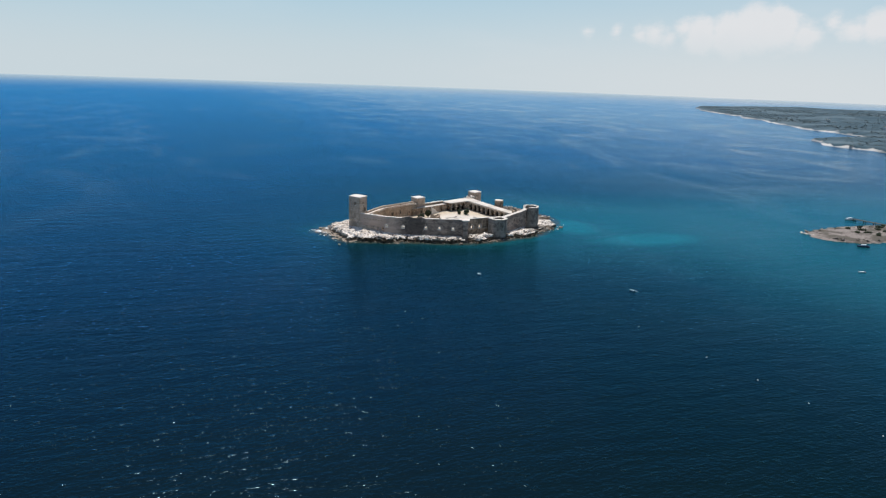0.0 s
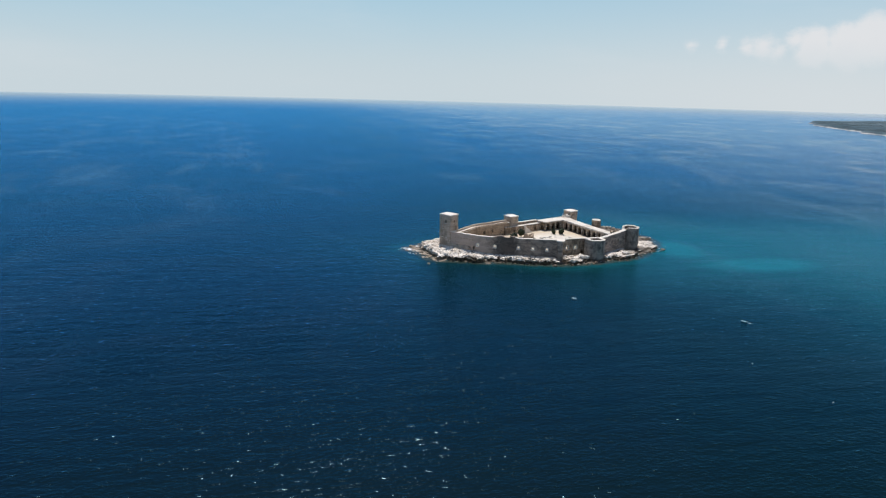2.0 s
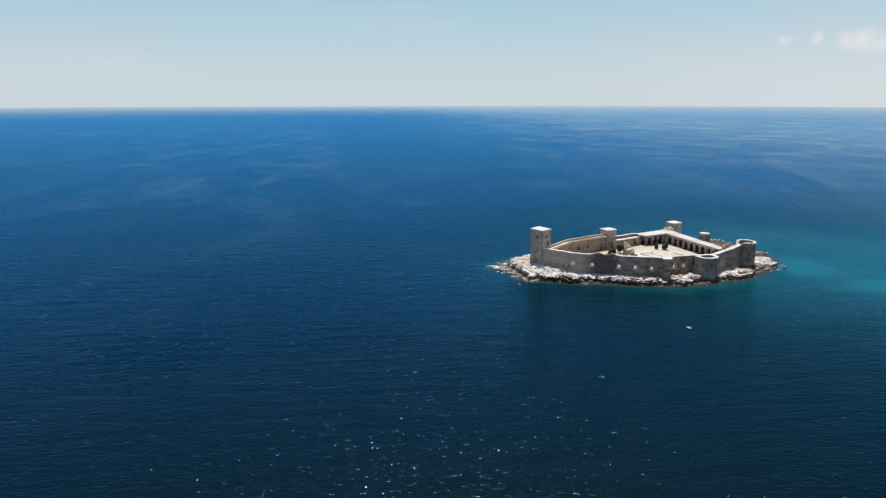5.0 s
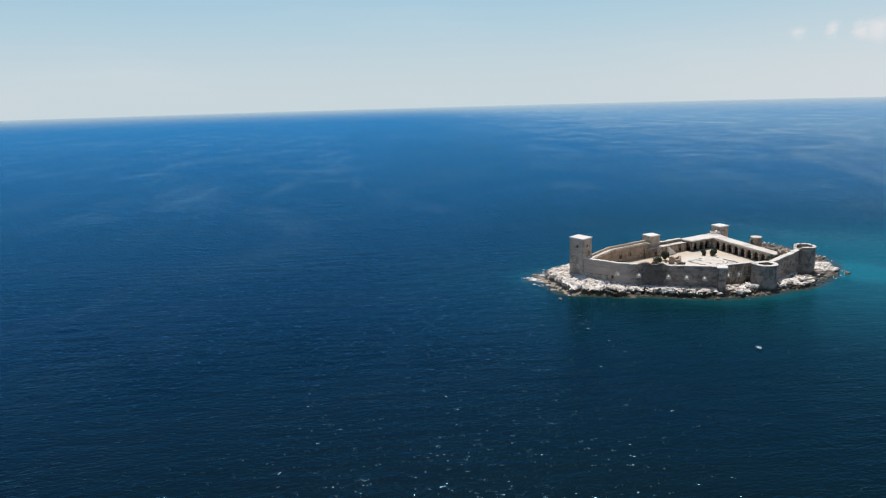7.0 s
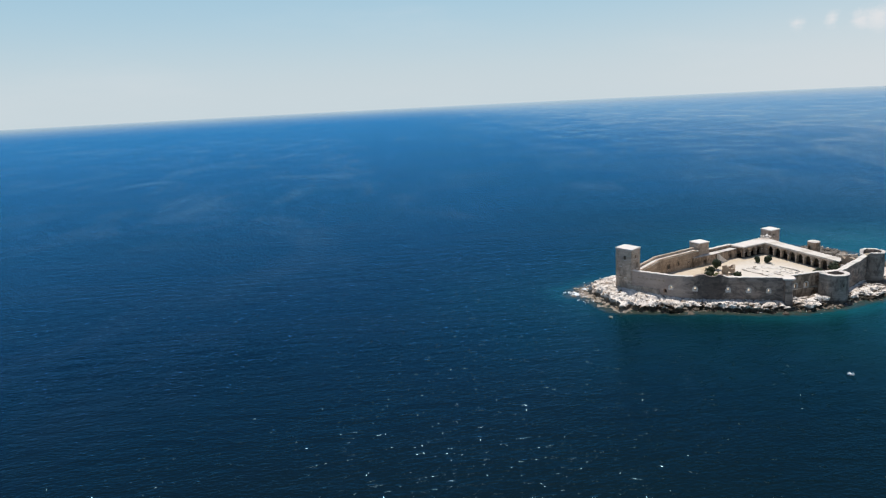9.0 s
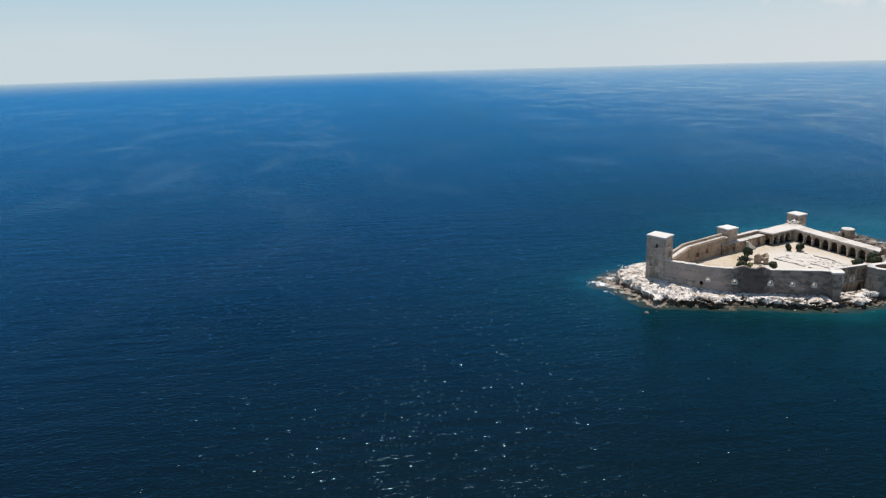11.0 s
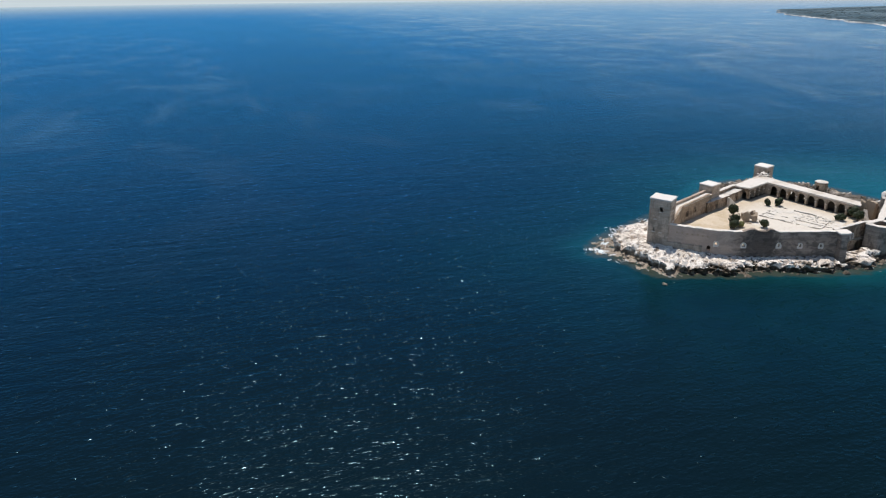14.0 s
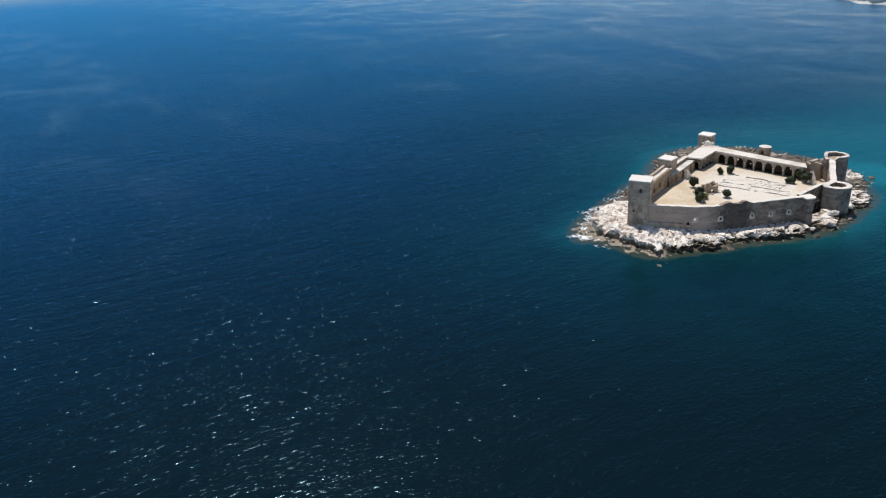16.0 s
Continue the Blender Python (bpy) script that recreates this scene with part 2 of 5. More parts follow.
def water_material():
    """Deep clear sea: dark body, turquoise where the bottom is near, blue-tinted sky gloss on wind ripples and streaks of calm."""
    m, k = material("sea_water")
    pos = k.position()
    depth = k.node("ShaderNodeAttribute")
    depth.attribute_name = "shallow"
    near = depth.outputs["Fac"]
    px, py, _ = k.split(pos)
    far = k.math("SQRT", k.math("ADD", k.math("MULTIPLY", px, px), k.math("MULTIPLY", py, py)))
    large = k.noise(pos, 0.012, 4, 0.55)
    patch = k.noise(pos, 0.06, 5, 0.6, 0.6)
    # calm slicks: fields of fine streaks
    field = k.step(k.math("ADD", k.noise(k.scaled(pos, 0.0040, 0.0016, 1, 25), 1.0, 3, 0.55, 0.8), k.step(px, -60, 420, 0.0, 0.14)), 0.395, 0.60)
    streak = k.step(k.noise(k.scaled(pos, 0.0125, 0.0058, 1, -14), 1.0, 6, 0.64, 2.2), 0.45, 0.72)
    calm = k.math("MULTIPLY", field, streak)
    gust = k.noise(k.scaled(pos, 0.012, 0.05, 1, -12), 1.0, 4, 0.6)
    swell = k.noise(k.scaled(pos, 0.07, 0.26, 0.2, -9), 1.0, 3, 0.5, 0.3)
    chop = k.noise(k.scaled(pos, 0.36, 0.80, 1, -20), 1.0, 2, 0.5, 0.4)
    ripple = k.noise(k.scaled(pos, 0.95, 1.6, 1.0, -16), 1.0, 2, 0.5)
    # cat's paws: ripples run in bunches
    paw = k.step(k.noise(k.scaled(pos, 0.10, 0.22, 1, -14), 1.0, 3, 0.6), 0.30, 0.62, 0.55, 1.0)
    # scattered steeper wavelets that catch the sun far from its mirror point
    rare = k.step(k.noise(k.scaled(pos, 0.45, 0.8, 1, -14), 1.0, 2, 0.5), 0.60, 0.74)
    wavelet = k.math("MULTIPLY", rare, k.noise(k.scaled(pos, 1.9, 3.0, 1, -16), 1.0, 1, 0.5))
    side = k.math("ADD", k.math("MULTIPLY", k.step(px, -90, 40), k.step(py, 30, 260, 1.0, 0.15)), k.math("MULTIPLY", k.math("SUBTRACT", large, 0.5), 0.9), clamp=True)
    deep = k.mix(side, (0.0015, 0.0074, 0.0110), (0.0012, 0.0074, 0.0070))
    shoal = k.math("MULTIPLY", near, k.step(k.math("ADD", k.math("MULTIPLY_ADD", patch, 0.5, 0.25), near), 0.2, 1.1), clamp=True)
    body = k.mix(shoal, deep, (0.008, 0.125, 0.150))
    # weed-browned reef just under the surface round the islet
    reef = k.node("ShaderNodeAttribute")
    reef.attribute_name = "reef"
    shown = k.step(k.math("ADD", reef.outputs["Fac"], k.math("MULTIPLY", k.math("SUBTRACT", k.noise(pos, 0.45, 5, 0.62), 0.5), 1.3)), 0.35, 1.0)
    body = k.mix(k.math("MULTIPLY", shown, 0.85), body, k.mix(patch, (0.030, 0.042, 0.030), (0.075, 0.075, 0.050)))
    # wave shading put into the body colour, darker as swell and chop rise
    wave_shade = k.math("MULTIPLY", k.step(k.math("ADD", k.math("MULTIPLY", swell, 0.7), k.math("MULTIPLY", chop, 0.3)), 0.38, 0.62), 0.25)
    body = k.mix(wave_shade, body, (0.60, 0.60, 0.62), "MULTIPLY")
    h = k.math("ADD", k.math("MULTIPLY", swell, 0.75), k.math("ADD", k.math("MULTIPLY", chop, 0.36), k.math("ADD", k.math("MULTIPLY", k.math("MULTIPLY", ripple, paw), 0.58), k.math("MULTIPLY", wavelet, 0.50))))
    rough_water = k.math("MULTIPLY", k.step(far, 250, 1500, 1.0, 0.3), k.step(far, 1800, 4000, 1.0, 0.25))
    normal = k.bump(h, 0.33, k.math("MULTIPLY", rough_water, k.math("SUBTRACT", 1.0, k.math("MULTIPLY", calm, 0.6))))
    fres = k.node("ShaderNodeFresnel")
    fres.inputs["IOR"].default_value = 1.33
    k.put(fres.inputs["Normal"], k.bump(h, 0.33, k.math("MULTIPLY", rough_water, 0.62)))
    diff = k.node("ShaderNodeBsdfDiffuse")
    k.put(diff.inputs[0], body)
    gloss = k.node("ShaderNodeBsdfGlossy")
    steep = k.step(fres.outputs[0], 0.10, 0.035)
    # haze over the eastern water put into a paler gloss tint
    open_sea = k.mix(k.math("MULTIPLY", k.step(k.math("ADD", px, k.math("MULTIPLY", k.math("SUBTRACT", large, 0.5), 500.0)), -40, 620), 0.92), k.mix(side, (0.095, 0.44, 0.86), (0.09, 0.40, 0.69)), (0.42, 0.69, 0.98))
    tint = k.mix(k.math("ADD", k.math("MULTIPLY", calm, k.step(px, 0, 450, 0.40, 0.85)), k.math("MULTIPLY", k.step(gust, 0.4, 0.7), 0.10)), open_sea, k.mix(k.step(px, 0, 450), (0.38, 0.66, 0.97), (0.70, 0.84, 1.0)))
    # horizon haze painted into the gloss: the tint whitens with distance
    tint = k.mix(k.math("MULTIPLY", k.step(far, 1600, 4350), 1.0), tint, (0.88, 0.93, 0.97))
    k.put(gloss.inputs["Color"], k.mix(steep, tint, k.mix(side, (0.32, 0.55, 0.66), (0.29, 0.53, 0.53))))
    k.put(gloss.inputs["Roughness"], 0.15)
    k.put(gloss.inputs["Normal"], normal)
    mixer = k.node("ShaderNodeMixShader")
    # gloss share forced up far out, so the sea fades like haze
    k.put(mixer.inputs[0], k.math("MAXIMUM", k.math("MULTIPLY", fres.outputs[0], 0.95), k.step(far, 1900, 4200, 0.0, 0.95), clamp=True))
    k.put(mixer.inputs[1], diff.outputs[0]), k.put(mixer.inputs[2], gloss.outputs[0])
    out = k.node("ShaderNodeOutputMaterial")
    k.put(out.inputs[0], mixer.outputs[0])
    return m


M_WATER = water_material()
M_ROCK = rock_material()
M_SAND = sand_material()
M_WALL = masonry("grey_coursed_limestone", (0.385, 0.302, 0.254), (0.105, 0.088, 0.078), stain=0.72, patch=((-4.0, 1.5, 4.6), (4.8, 4.3)), grime=(0.61, 0.78), run=(0.42, 0.8))
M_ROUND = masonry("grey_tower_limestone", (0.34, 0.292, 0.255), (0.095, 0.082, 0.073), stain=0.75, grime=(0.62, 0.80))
M_TOWER = masonry("pale_tower_limestone", (0.53, 0.425, 0.345), (0.17, 0.133, 0.104), stain=0.6)
M_INNER = masonry("ochre_rubble_masonry", (0.46, 0.348, 0.260), (0.12, 0.088, 0.062), (0.6, 0.35), 0.8, grime=(0.58, 0.76))
# near-black tone that puts the gallery's inner shade into the colour
M_VAULT_SHADE = plain_stone("shade_dark_vault", (0.085, 0.066, 0.05), 0.3, 1.2, 0.06)
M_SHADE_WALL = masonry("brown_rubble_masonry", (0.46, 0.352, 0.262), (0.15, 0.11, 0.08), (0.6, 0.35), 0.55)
M_PIER = masonry("grey_pier_limestone", (0.44, 0.37, 0.305), (0.14, 0.11, 0.088), (0.7, 0.4), 0.5)
# much paler than the walls: sunlight on wall tops put into the colour
M_COPING = plain_stone("pale_coping_stone", (0.71, 0.645, 0.58), 0.12, 1.6, 0.04)
M_ROOF = plain_stone("pale_roof_screed", (0.70, 0.64, 0.58), 0.12, 0.9, 0.04, (0.54, 0.47, 0.40), (0.48, 0.68))
M_WHITE_ROOF = plain_stone("whitewashed_roof", (0.75, 0.695, 0.65), 0.07, 1.0, 0.03)
M_RUIN = plain_stone("brown_ruin_rubble", (0.40, 0.315, 0.235), 0.35, 1.8, 0.12)
M_SLAB = plain_stone("pale_paving_slab", (0.67, 0.615, 0.55), 0.14, 2.2, 0.04)
M_LEAF = leaf_material("dark_evergreen_leaf", (0.014, 0.024, 0.010), (0.050, 0.066, 0.024))
M_LEAF_DRY = leaf_material("yellow_green_leaf", (0.10, 0.12, 0.03), (0.25, 0.25, 0.09))
M_BARK = paint("grey_bark", (0.16, 0.12, 0.085), 0.9)
M_BOAT_WHITE = paint("white_gelcoat", (0.80, 0.82, 0.84), 0.3)
M_BOAT_PALE = paint("pale_blue_moulding", (0.45, 0.62, 0.70), 0.5)
M_BOAT_DARK = paint("dark_blue_seat", (0.03, 0.05, 0.10), 0.5)
M_WOOD = paint("weathered_planks", (0.075, 0.06, 0.05), 0.8)
M_FOAM = paint("sea_foam", (0.82, 0.86, 0.88), 0.8)


# ---- building blocks ----
class Quads:
    """Collects polygons with metre UVs; build() makes one mesh object of them. rise: slope of the ground that the castle stands on."""
    rise = 0.0

    def __init__(self):
        self.v, self.f, self.uv, self.slot = [], [], [], []

    def face(self, pts, uvs=None, slot=0):
        i = len(self.v)
        self.v += [tuple(p) for p in pts]
        self.f.append(tuple(range(i, i + len(pts))))
        self.uv += uvs if uvs else [(p[0] + 0.37 * p[2], p[1] + 0.61 * p[2]) for p in pts]
        self.slot.append(slot)

    def box(self, c, size, rz=0.0, wear=0.0, slot=0):
        m = Matrix.Translation(c) @ Matrix.Rotation(radians(rz), 4, "Z")
        hx, hy, hz = (s / 2 for s in size)
        p = {}
        for a in (-1, 1):
            for b in (-1, 1):
                for d in (-1, 1):
                    q = Vector((a * hx, b * hy, d * hz))
                    if wear:
                        q += noise.noise_vector(m @ q * 1.7) * wear
                    p[a, b, d] = m @ q
        for ks in (((-1, -1, -1), (-1, 1, -1), (1, 1, -1), (1, -1, -1)), ((-1, -1, 1), (1, -1, 1), (1, 1, 1), (-1, 1, 1)), ((-1, -1, -1), (1, -1, -1), (1, -1, 1), (-1, -1, 1)),
                   ((1, -1, -1), (1, 1, -1), (1, 1, 1), (1, -1, 1)), ((1, 1, -1), (-1, 1, -1), (-1, 1, 1), (1, 1, 1)), ((-1, 1, -1), (-1, -1, -1), (-1, -1, 1), (-1, 1, 1))):
            self.face([p[q] for q in ks], None, slot)

    def prism(self, pts, z0, z1, wear=0.0, slot=0):
        def w(q):
            q = Vector(q)
            return q + noise.noise_vector(q * 0.8) * wear if wear else q
        n = len(pts)
        self.face([w((x, y, z1)) for x, y in pts], None, slot)
        self.face([w((x, y, z0)) for x, y in reversed(pts)], None, slot)
        run = 0.0
        for i in range(n):
            a, b = pts[i], pts[(i + 1) % n]
            d = math.hypot(b[0] - a[0], b[1] - a[1])
            self.face([w((*a, z0)), w((*b, z0)), w((*b, z1)), w((*a, z1))], [(run, z0), (run + d, z0), (run + d, z1), (run, z1)], slot)
            run += d

    def build(self, name, mats, parent=None, label="", smooth=False):
        me = bpy.data.meshes.new(name)
        me.from_pydata([(x, y, lifted(x, y, z)) for x, y, z in self.v] if Quads.rise else self.v, [], self.f)
        layer = me.uv_layers.new(name="UVMap")
        layer.data.foreach_set("uv", [c for q in self.uv for c in q])
        mats = mats if isinstance(mats, (list, tuple)) else [mats]
        for m in mats:
            me.materials.append(m)
        if len(mats) > 1:
            me.polygons.foreach_set("material_index", self.slot)
        if smooth:
            me.polygons.foreach_set("use_smooth", [True] * len(self.f))
        ob = new(name, me)
        if parent:
            ob.parent = parent
        if label:
            tagged(ob, label)
        return ob


def lifted(x, y, z):
    """Height on the castle rock, which climbs gently away from the front wall; wall feet stay down in the rock."""
    return z + Quads.rise * max(0.0, y) * smooth(z, 0.2, 0.9)


def empty(name, label, category, group="", kind=""):
    return tagged(new(name), label, category, group, kind)


class Line:
    """A wall's outer line; inside lies to its left."""

    def __init__(self, pts, closed=False):
        self.p = [Vector(q) for q in pts]
        if closed:
            self.p.append(self.p[0].copy())
        self.closed = closed
        self.cum = [0.0]
        for a, b in zip(self.p, self.p[1:]):
            self.cum.append(self.cum[-1] + (b - a).length)
        self.length = self.cum[-1]
        n = len(self.p)
        side = [Vector((-(b - a).y, (b - a).x)).normalized() for a, b in zip(self.p, self.p[1:])]
        self.side = side
        self.mit = []
        for i in range(n):
            a = side[i - 1] if i > 0 else (side[-1] if closed else side[0])
            b = side[i] if i < n - 1 else (side[0] if closed else side[-1])
            m = (a + b).normalized()
            self.mit.append(m / max(0.4, m.dot(a)))

    def at(self, s, off):
        s = min(max(s, 0.0), self.length)
        i = 0
        while i < len(self.p) - 2 and s > self.cum[i + 1] + 1e-6:
            i += 1
        t = (s - self.cum[i]) / max(1e-6, self.cum[i + 1] - self.cum[i])
        return self.p[i].lerp(self.p[i + 1], t) + self.mit[i].lerp(self.mit[i + 1], t) * off


def facade(q, line, thick, zb, zt, openings=(), wear=0.05, ds=1.0, dz=1.1, out=0.0):
    """A wall along line with real openings. openings: (middle s, width, sill z, spring z, rise)."""
    zb = zb if callable(zb) else (lambda s, v=zb: v)
    zt = zt if callable(zt) else (lambda s, v=zt: v)
    cuts = set(round(c, 4) for c in line.cum)
    n = max(1, int(line.length / ds))
    holes = []
    for mid, w, sill, spring, rise in openings:
        holes.append((mid - w / 2, mid + w / 2, sill, spring, rise))
        for j in range(9 if rise > 0.01 else 2):
            cuts.add(round(mid - w / 2 + w * j / (8 if rise > 0.01 else 1), 4))
    for i in range(n + 1):
        c = line.length * i / n
        if all(abs(c - d) > 0.12 for d in cuts):
            cuts.add(round(c, 4))
    cuts = sorted(cuts)

    def at(s, off, z):
        p = line.at(s, off)
        v = Vector((p.x, p.y, z))
        return v + noise.noise_vector(v * 0.9) * wear + noise.noise_vector(v * 0.23) * wear * 1.5 if wear else v

    def hole_of(a, b):
        m = (a + b) / 2
        for h in holes:
            if h[0] < m < h[1]:
                return h
        return None

    def head(h, s):
        t = (s - (h[0] + h[1]) / 2) / ((h[1] - h[0]) / 2)
        return h[3] + h[4] * math.sqrt(max(0.0, 1 - t * t))

    o0, o1 = -out, thick
    for a, b in zip(cuts, cuts[1:]):
        h = hole_of(a, b)
        bands = [(zb(a), zb(b), zt(a), zt(b))]
        if h:
            bands = [(zb(a), zb(b), h[2], h[2]), (head(h, a), head(h, b), zt(a), zt(b))]
            if h[2] <= min(zb(a), zb(b)) + 0.02:
                bands = bands[1:]
        for la, lb, ha, hb in bands:
            rows = max(1, int(round(max(ha - la, hb - lb) / dz)))
            for r in range(rows):
                t0, t1 = r / rows, (r + 1) / rows
                z00, z01 = la + (ha - la) * t0, la + (ha - la) * t1
                z10, z11 = lb + (hb - lb) * t0, lb + (hb - lb) * t1
                uv = [(a, z00), (b, z10), (b, z11), (a, z01)]
                q.face([at(a, o0, z00), at(b, o0, z10), at(b, o0, z11), at(a, o0, z01)], uv)
                q.face([at(b, o1, z10), at(a, o1, z00), at(a, o1, z01), at(b, o1, z11)], [uv[1], uv[0], uv[3], uv[2]])
            q.face([at(a, o0, ha), at(b, o0, hb), at(b, o1, hb), at(a, o1, ha)], [(a, 0), (b, 0), (b, thick), (a, thick)])
            q.face([at(b, o0, lb), at(a, o0, la), at(a, o1, la), at(b, o1, lb)], [(b, 0), (a, 0), (a, thick), (b, thick)])
    for h in holes:
        for s, flip in ((h[0], False), (h[1], True)):
            lo, hi = max(h[2], zb(s)), head(h, s)
            f = [at(s, o0, lo), at(s, o1, lo), at(s, o1, hi), at(s, o0, hi)]
            u = [(0, lo), (thick, lo), (thick, hi), (0, hi)]
            q.face(f[::-1] if flip else f, u[::-1] if flip else u)
    if not line.closed:
        for s, flip in ((0.0, True), (line.length, False)):
            f = [at(s, o0, zb(s)), at(s, o1, zb(s)), at(s, o1, zt(s)), at(s, o0, zt(s))]
            u = [(0, zb(s)), (thick, zb(s)), (thick, zt(s)), (0, zt(s))]
            q.face(f[::-1] if flip else f, u[::-1] if flip else u)


def coping(name, line, thick, zt, parent, mat=None, high=0.14, out=0.1, s0=0.0, s1=None):
    """Flat stones laid along a wall's top, each slightly out of line; added pale for its sunlit look."""
    zt = zt if callable(zt) else (lambda s, v=zt: v)
    s1 = line.length if s1 is None else s1
    n = max(1, int((s1 - s0) / 1.1))
    rnd = random.Random(int(s1 * 100) + len(name))
    marks = sorted(set([s0, s1] + [s0 + (s1 - s0) * (i + rnd.uniform(-0.3, 0.3)) / n for i in range(1, n)] + [c for c in line.cum if s0 < c < s1]))
    for a, b in zip(marks, marks[1:]):
        q = Quads()
        o, j, up = -out + rnd.uniform(-0.07, 0.07), thick + out + rnd.uniform(-0.1, 0.1), high + rnd.uniform(-0.05, 0.05)
        pa, pb, pc, pd = line.at(a, o), line.at(b, o), line.at(b, j), line.at(a, j)
        lo = [Vector((*p, z)) for p, z in ((pa, zt(a) + 0.004), (pb, zt(b) + 0.004), (pc, zt(b) + 0.004), (pd, zt(a) + 0.004))]
        hi = [p + Vector((0, 0, up)) for p in lo]
        q.face(hi), q.face(lo[::-1])
        for i in range(4):
            q.face([lo[i], lo[(i + 1) % 4], hi[(i + 1) % 4], hi[i]])
        q.build("coping_stone", mat or M_COPING, parent)


def ragged(base, amp, seed, scale=0.8):
    return lambda s: base + amp * noise.noise((s * scale, seed, 0.0)) + 0.4 * amp * noise.noise((s * scale * 3.1, seed + 9, 0.0))


# ---- sea ----
SHORE = [(-36.5, 18.9), (-33.7, 15.1), (-31.7, 9.6), (-31.2, 5.5), (-29.5, 1.7), (-27.4, 0.1), (-25.3, 0.6), (-22.7, -1.0), (-18.4, -1.6), (-14.4, -3.9), (-8.2, -4.2), (-3.1, -6.0), (2.6, -8.2), (8.5, -9.5), (13.2, -10.4), (18.1, -9.8), (22.1, -9.0), (27.5, -7.7), (32.7, -5.6), (38.3, -4.4), (43.1, -2.3), (48.0, 1.9), (53.2, 7.7), (58.6, 12.9), (64.1, 21.0), (66.1, 28.5), (65.7, 36.5), (64.2, 46.8), (60.2, 56.4), (51.3, 63.0), (41.7, 67.0), (32.1, 65.0), (24.0, 59.3), (12.2, 50.6), (-0.8, 44.0), (-11.8, 38.4), (-23.6, 32.0), (-31.8, 26.6), (-35.2, 22.6)]


def shore_distance(x, y):
    """Metres inside the island's waterline, negative outside."""
    best, inside = 1e9, False
    n = len(SHORE)
    for i in range(n):
        ax, ay = SHORE[i]
        bx, by = SHORE[(i + 1) % n]
        dx, dy = bx - ax, by - ay
        t = max(0.0, min(1.0, ((x - ax) * dx + (y - ay) * dy) / (dx * dx + dy * dy)))
        best = min(best, (x - ax - t * dx) ** 2 + (y - ay - t * dy) ** 2)
        if (ay > y) != (by > y) and x < ax + (y - ay) / (by - ay) * dx:
            inside = not inside
    return math.sqrt(best) if inside else -math.sqrt(best)


def smooth(x, a, b):
    t = max(0.0, min(1.0, (x - a) / (b - a)))
    return t * t * (3 - 2 * t)


def make_sea():
    segs, verts, faces, near, reef = 216, [], [], [], []
    radii = [0.0] + [14 + 2.2 * i for i in range(40)]
    while radii[-1] < 212:
        radii.append(radii[-1] + 4.0)
    while radii[-1] < 4000:
        radii.append(radii[-1] * 1.16)
    radii[-1] = 4350.0
    cx, cy = 20.0, 5.0
    for r in radii[1:]:
        for i in range(segs):
            a = 2 * math.pi * i / segs
            x, y = cx + r * math.cos(a), cy + r * math.sin(a)
            verts.append((x, y, 0.0))
            v, w = 0.0, 0.0
            if r < 260:
                d = -shore_distance(x, y)
                w = 1 - smooth(d, 0.2, 5.0)
                skirt = 0.42 * (1 - smooth(d, 1.0, 13.0)) * (0.25 + 0.75 * max(smooth(x, -20, 40), 0.3 * smooth(-x, 10, 26) * smooth(y, 8, 20)))
                bank = math.exp(-(((x - 88) / 28) ** 2 + ((y + 16) / 13) ** 2)) * 1.1
                tail = max(1.1 * math.exp(-(((x - 66) / 13) ** 2 + ((y - 12) / 18) ** 2)), 0.55 * math.exp(-(((x - 84) / 32) ** 2 + ((y - 2) / 26) ** 2)))
                shelf = 0.62 * smooth(x + 0.25 * y, -20, 140) * smooth(y, -400, -170) * (1 - 0.92 * smooth(y, 10, 130))
                v = min(1.0, max(skirt, bank, tail, shelf) + 0.21 * (1 - smooth(d, 4, 70)) * (0.8 + 0.2 * smooth(x, -30, 30)))
            elif r < 1600:
                v = 0.62 * smooth(x + 0.25 * y, -20, 140) * smooth(y, -400, -170) * (1 - 0.92 * smooth(y, 10, 130)) * (1 - smooth(r, 450, 1500))
            near.append(v), reef.append(w)
    rows = len(radii) - 1
    for j in range(rows - 1):
        for i in range(segs):
            a, b = j * segs + i, j * segs + (i + 1) % segs
            faces.append((a, a + segs, b + segs, b))
    faces.append(tuple(range(segs)))
    me = bpy.data.meshes.new("sea")
    me.from_pydata(verts, [], faces)
    me.attributes.new("shallow", "FLOAT", "POINT").data.foreach_set("value", near)
    me.attributes.new("reef", "FLOAT", "POINT").data.foreach_set("value", reef)
    me.materials.append(M_WATER)
    tagged(new("sea", me), "deep blue sea with wind ripples and turquoise shallows", "water", "", "structure")


make_sea()

# ---- island ----
FLOOR = 1.0
CASTLE = [(-20.5, 12.5), (-13.3, 5.6), (-7.8, 3.0), (0, 0.6), (13.5, -3.4), (26, -1), (36, 4.6), (47, 13.5), (43.6, 21.5), (40.6, 32), (38.2, 40.8), (36.0, 49.3), (21, 42.8), (5, 35.6), (-8.6, 28.4), (-18.4, 18.4)]


def inside_castle(x, y):
    best, inside = 1e9, False
    n = len(CASTLE)
    for i in range(n):
        ax, ay = CASTLE[i]
        bx, by = CASTLE[(i + 1) % n]
        dx, dy = bx - ax, by - ay
        t = max(0.0, min(1.0, ((x - ax) * dx + (y - ay) * dy) / (dx * dx + dy * dy)))
        best = min(best, (x - ax - t * dx) ** 2 + (y - ay - t * dy) ** 2)
        if (ay > y) != (by > y) and x < ax + (y - ay) / (by - ay) * dx:
            inside = not inside
    return math.sqrt(best) if inside else -math.sqrt(best)


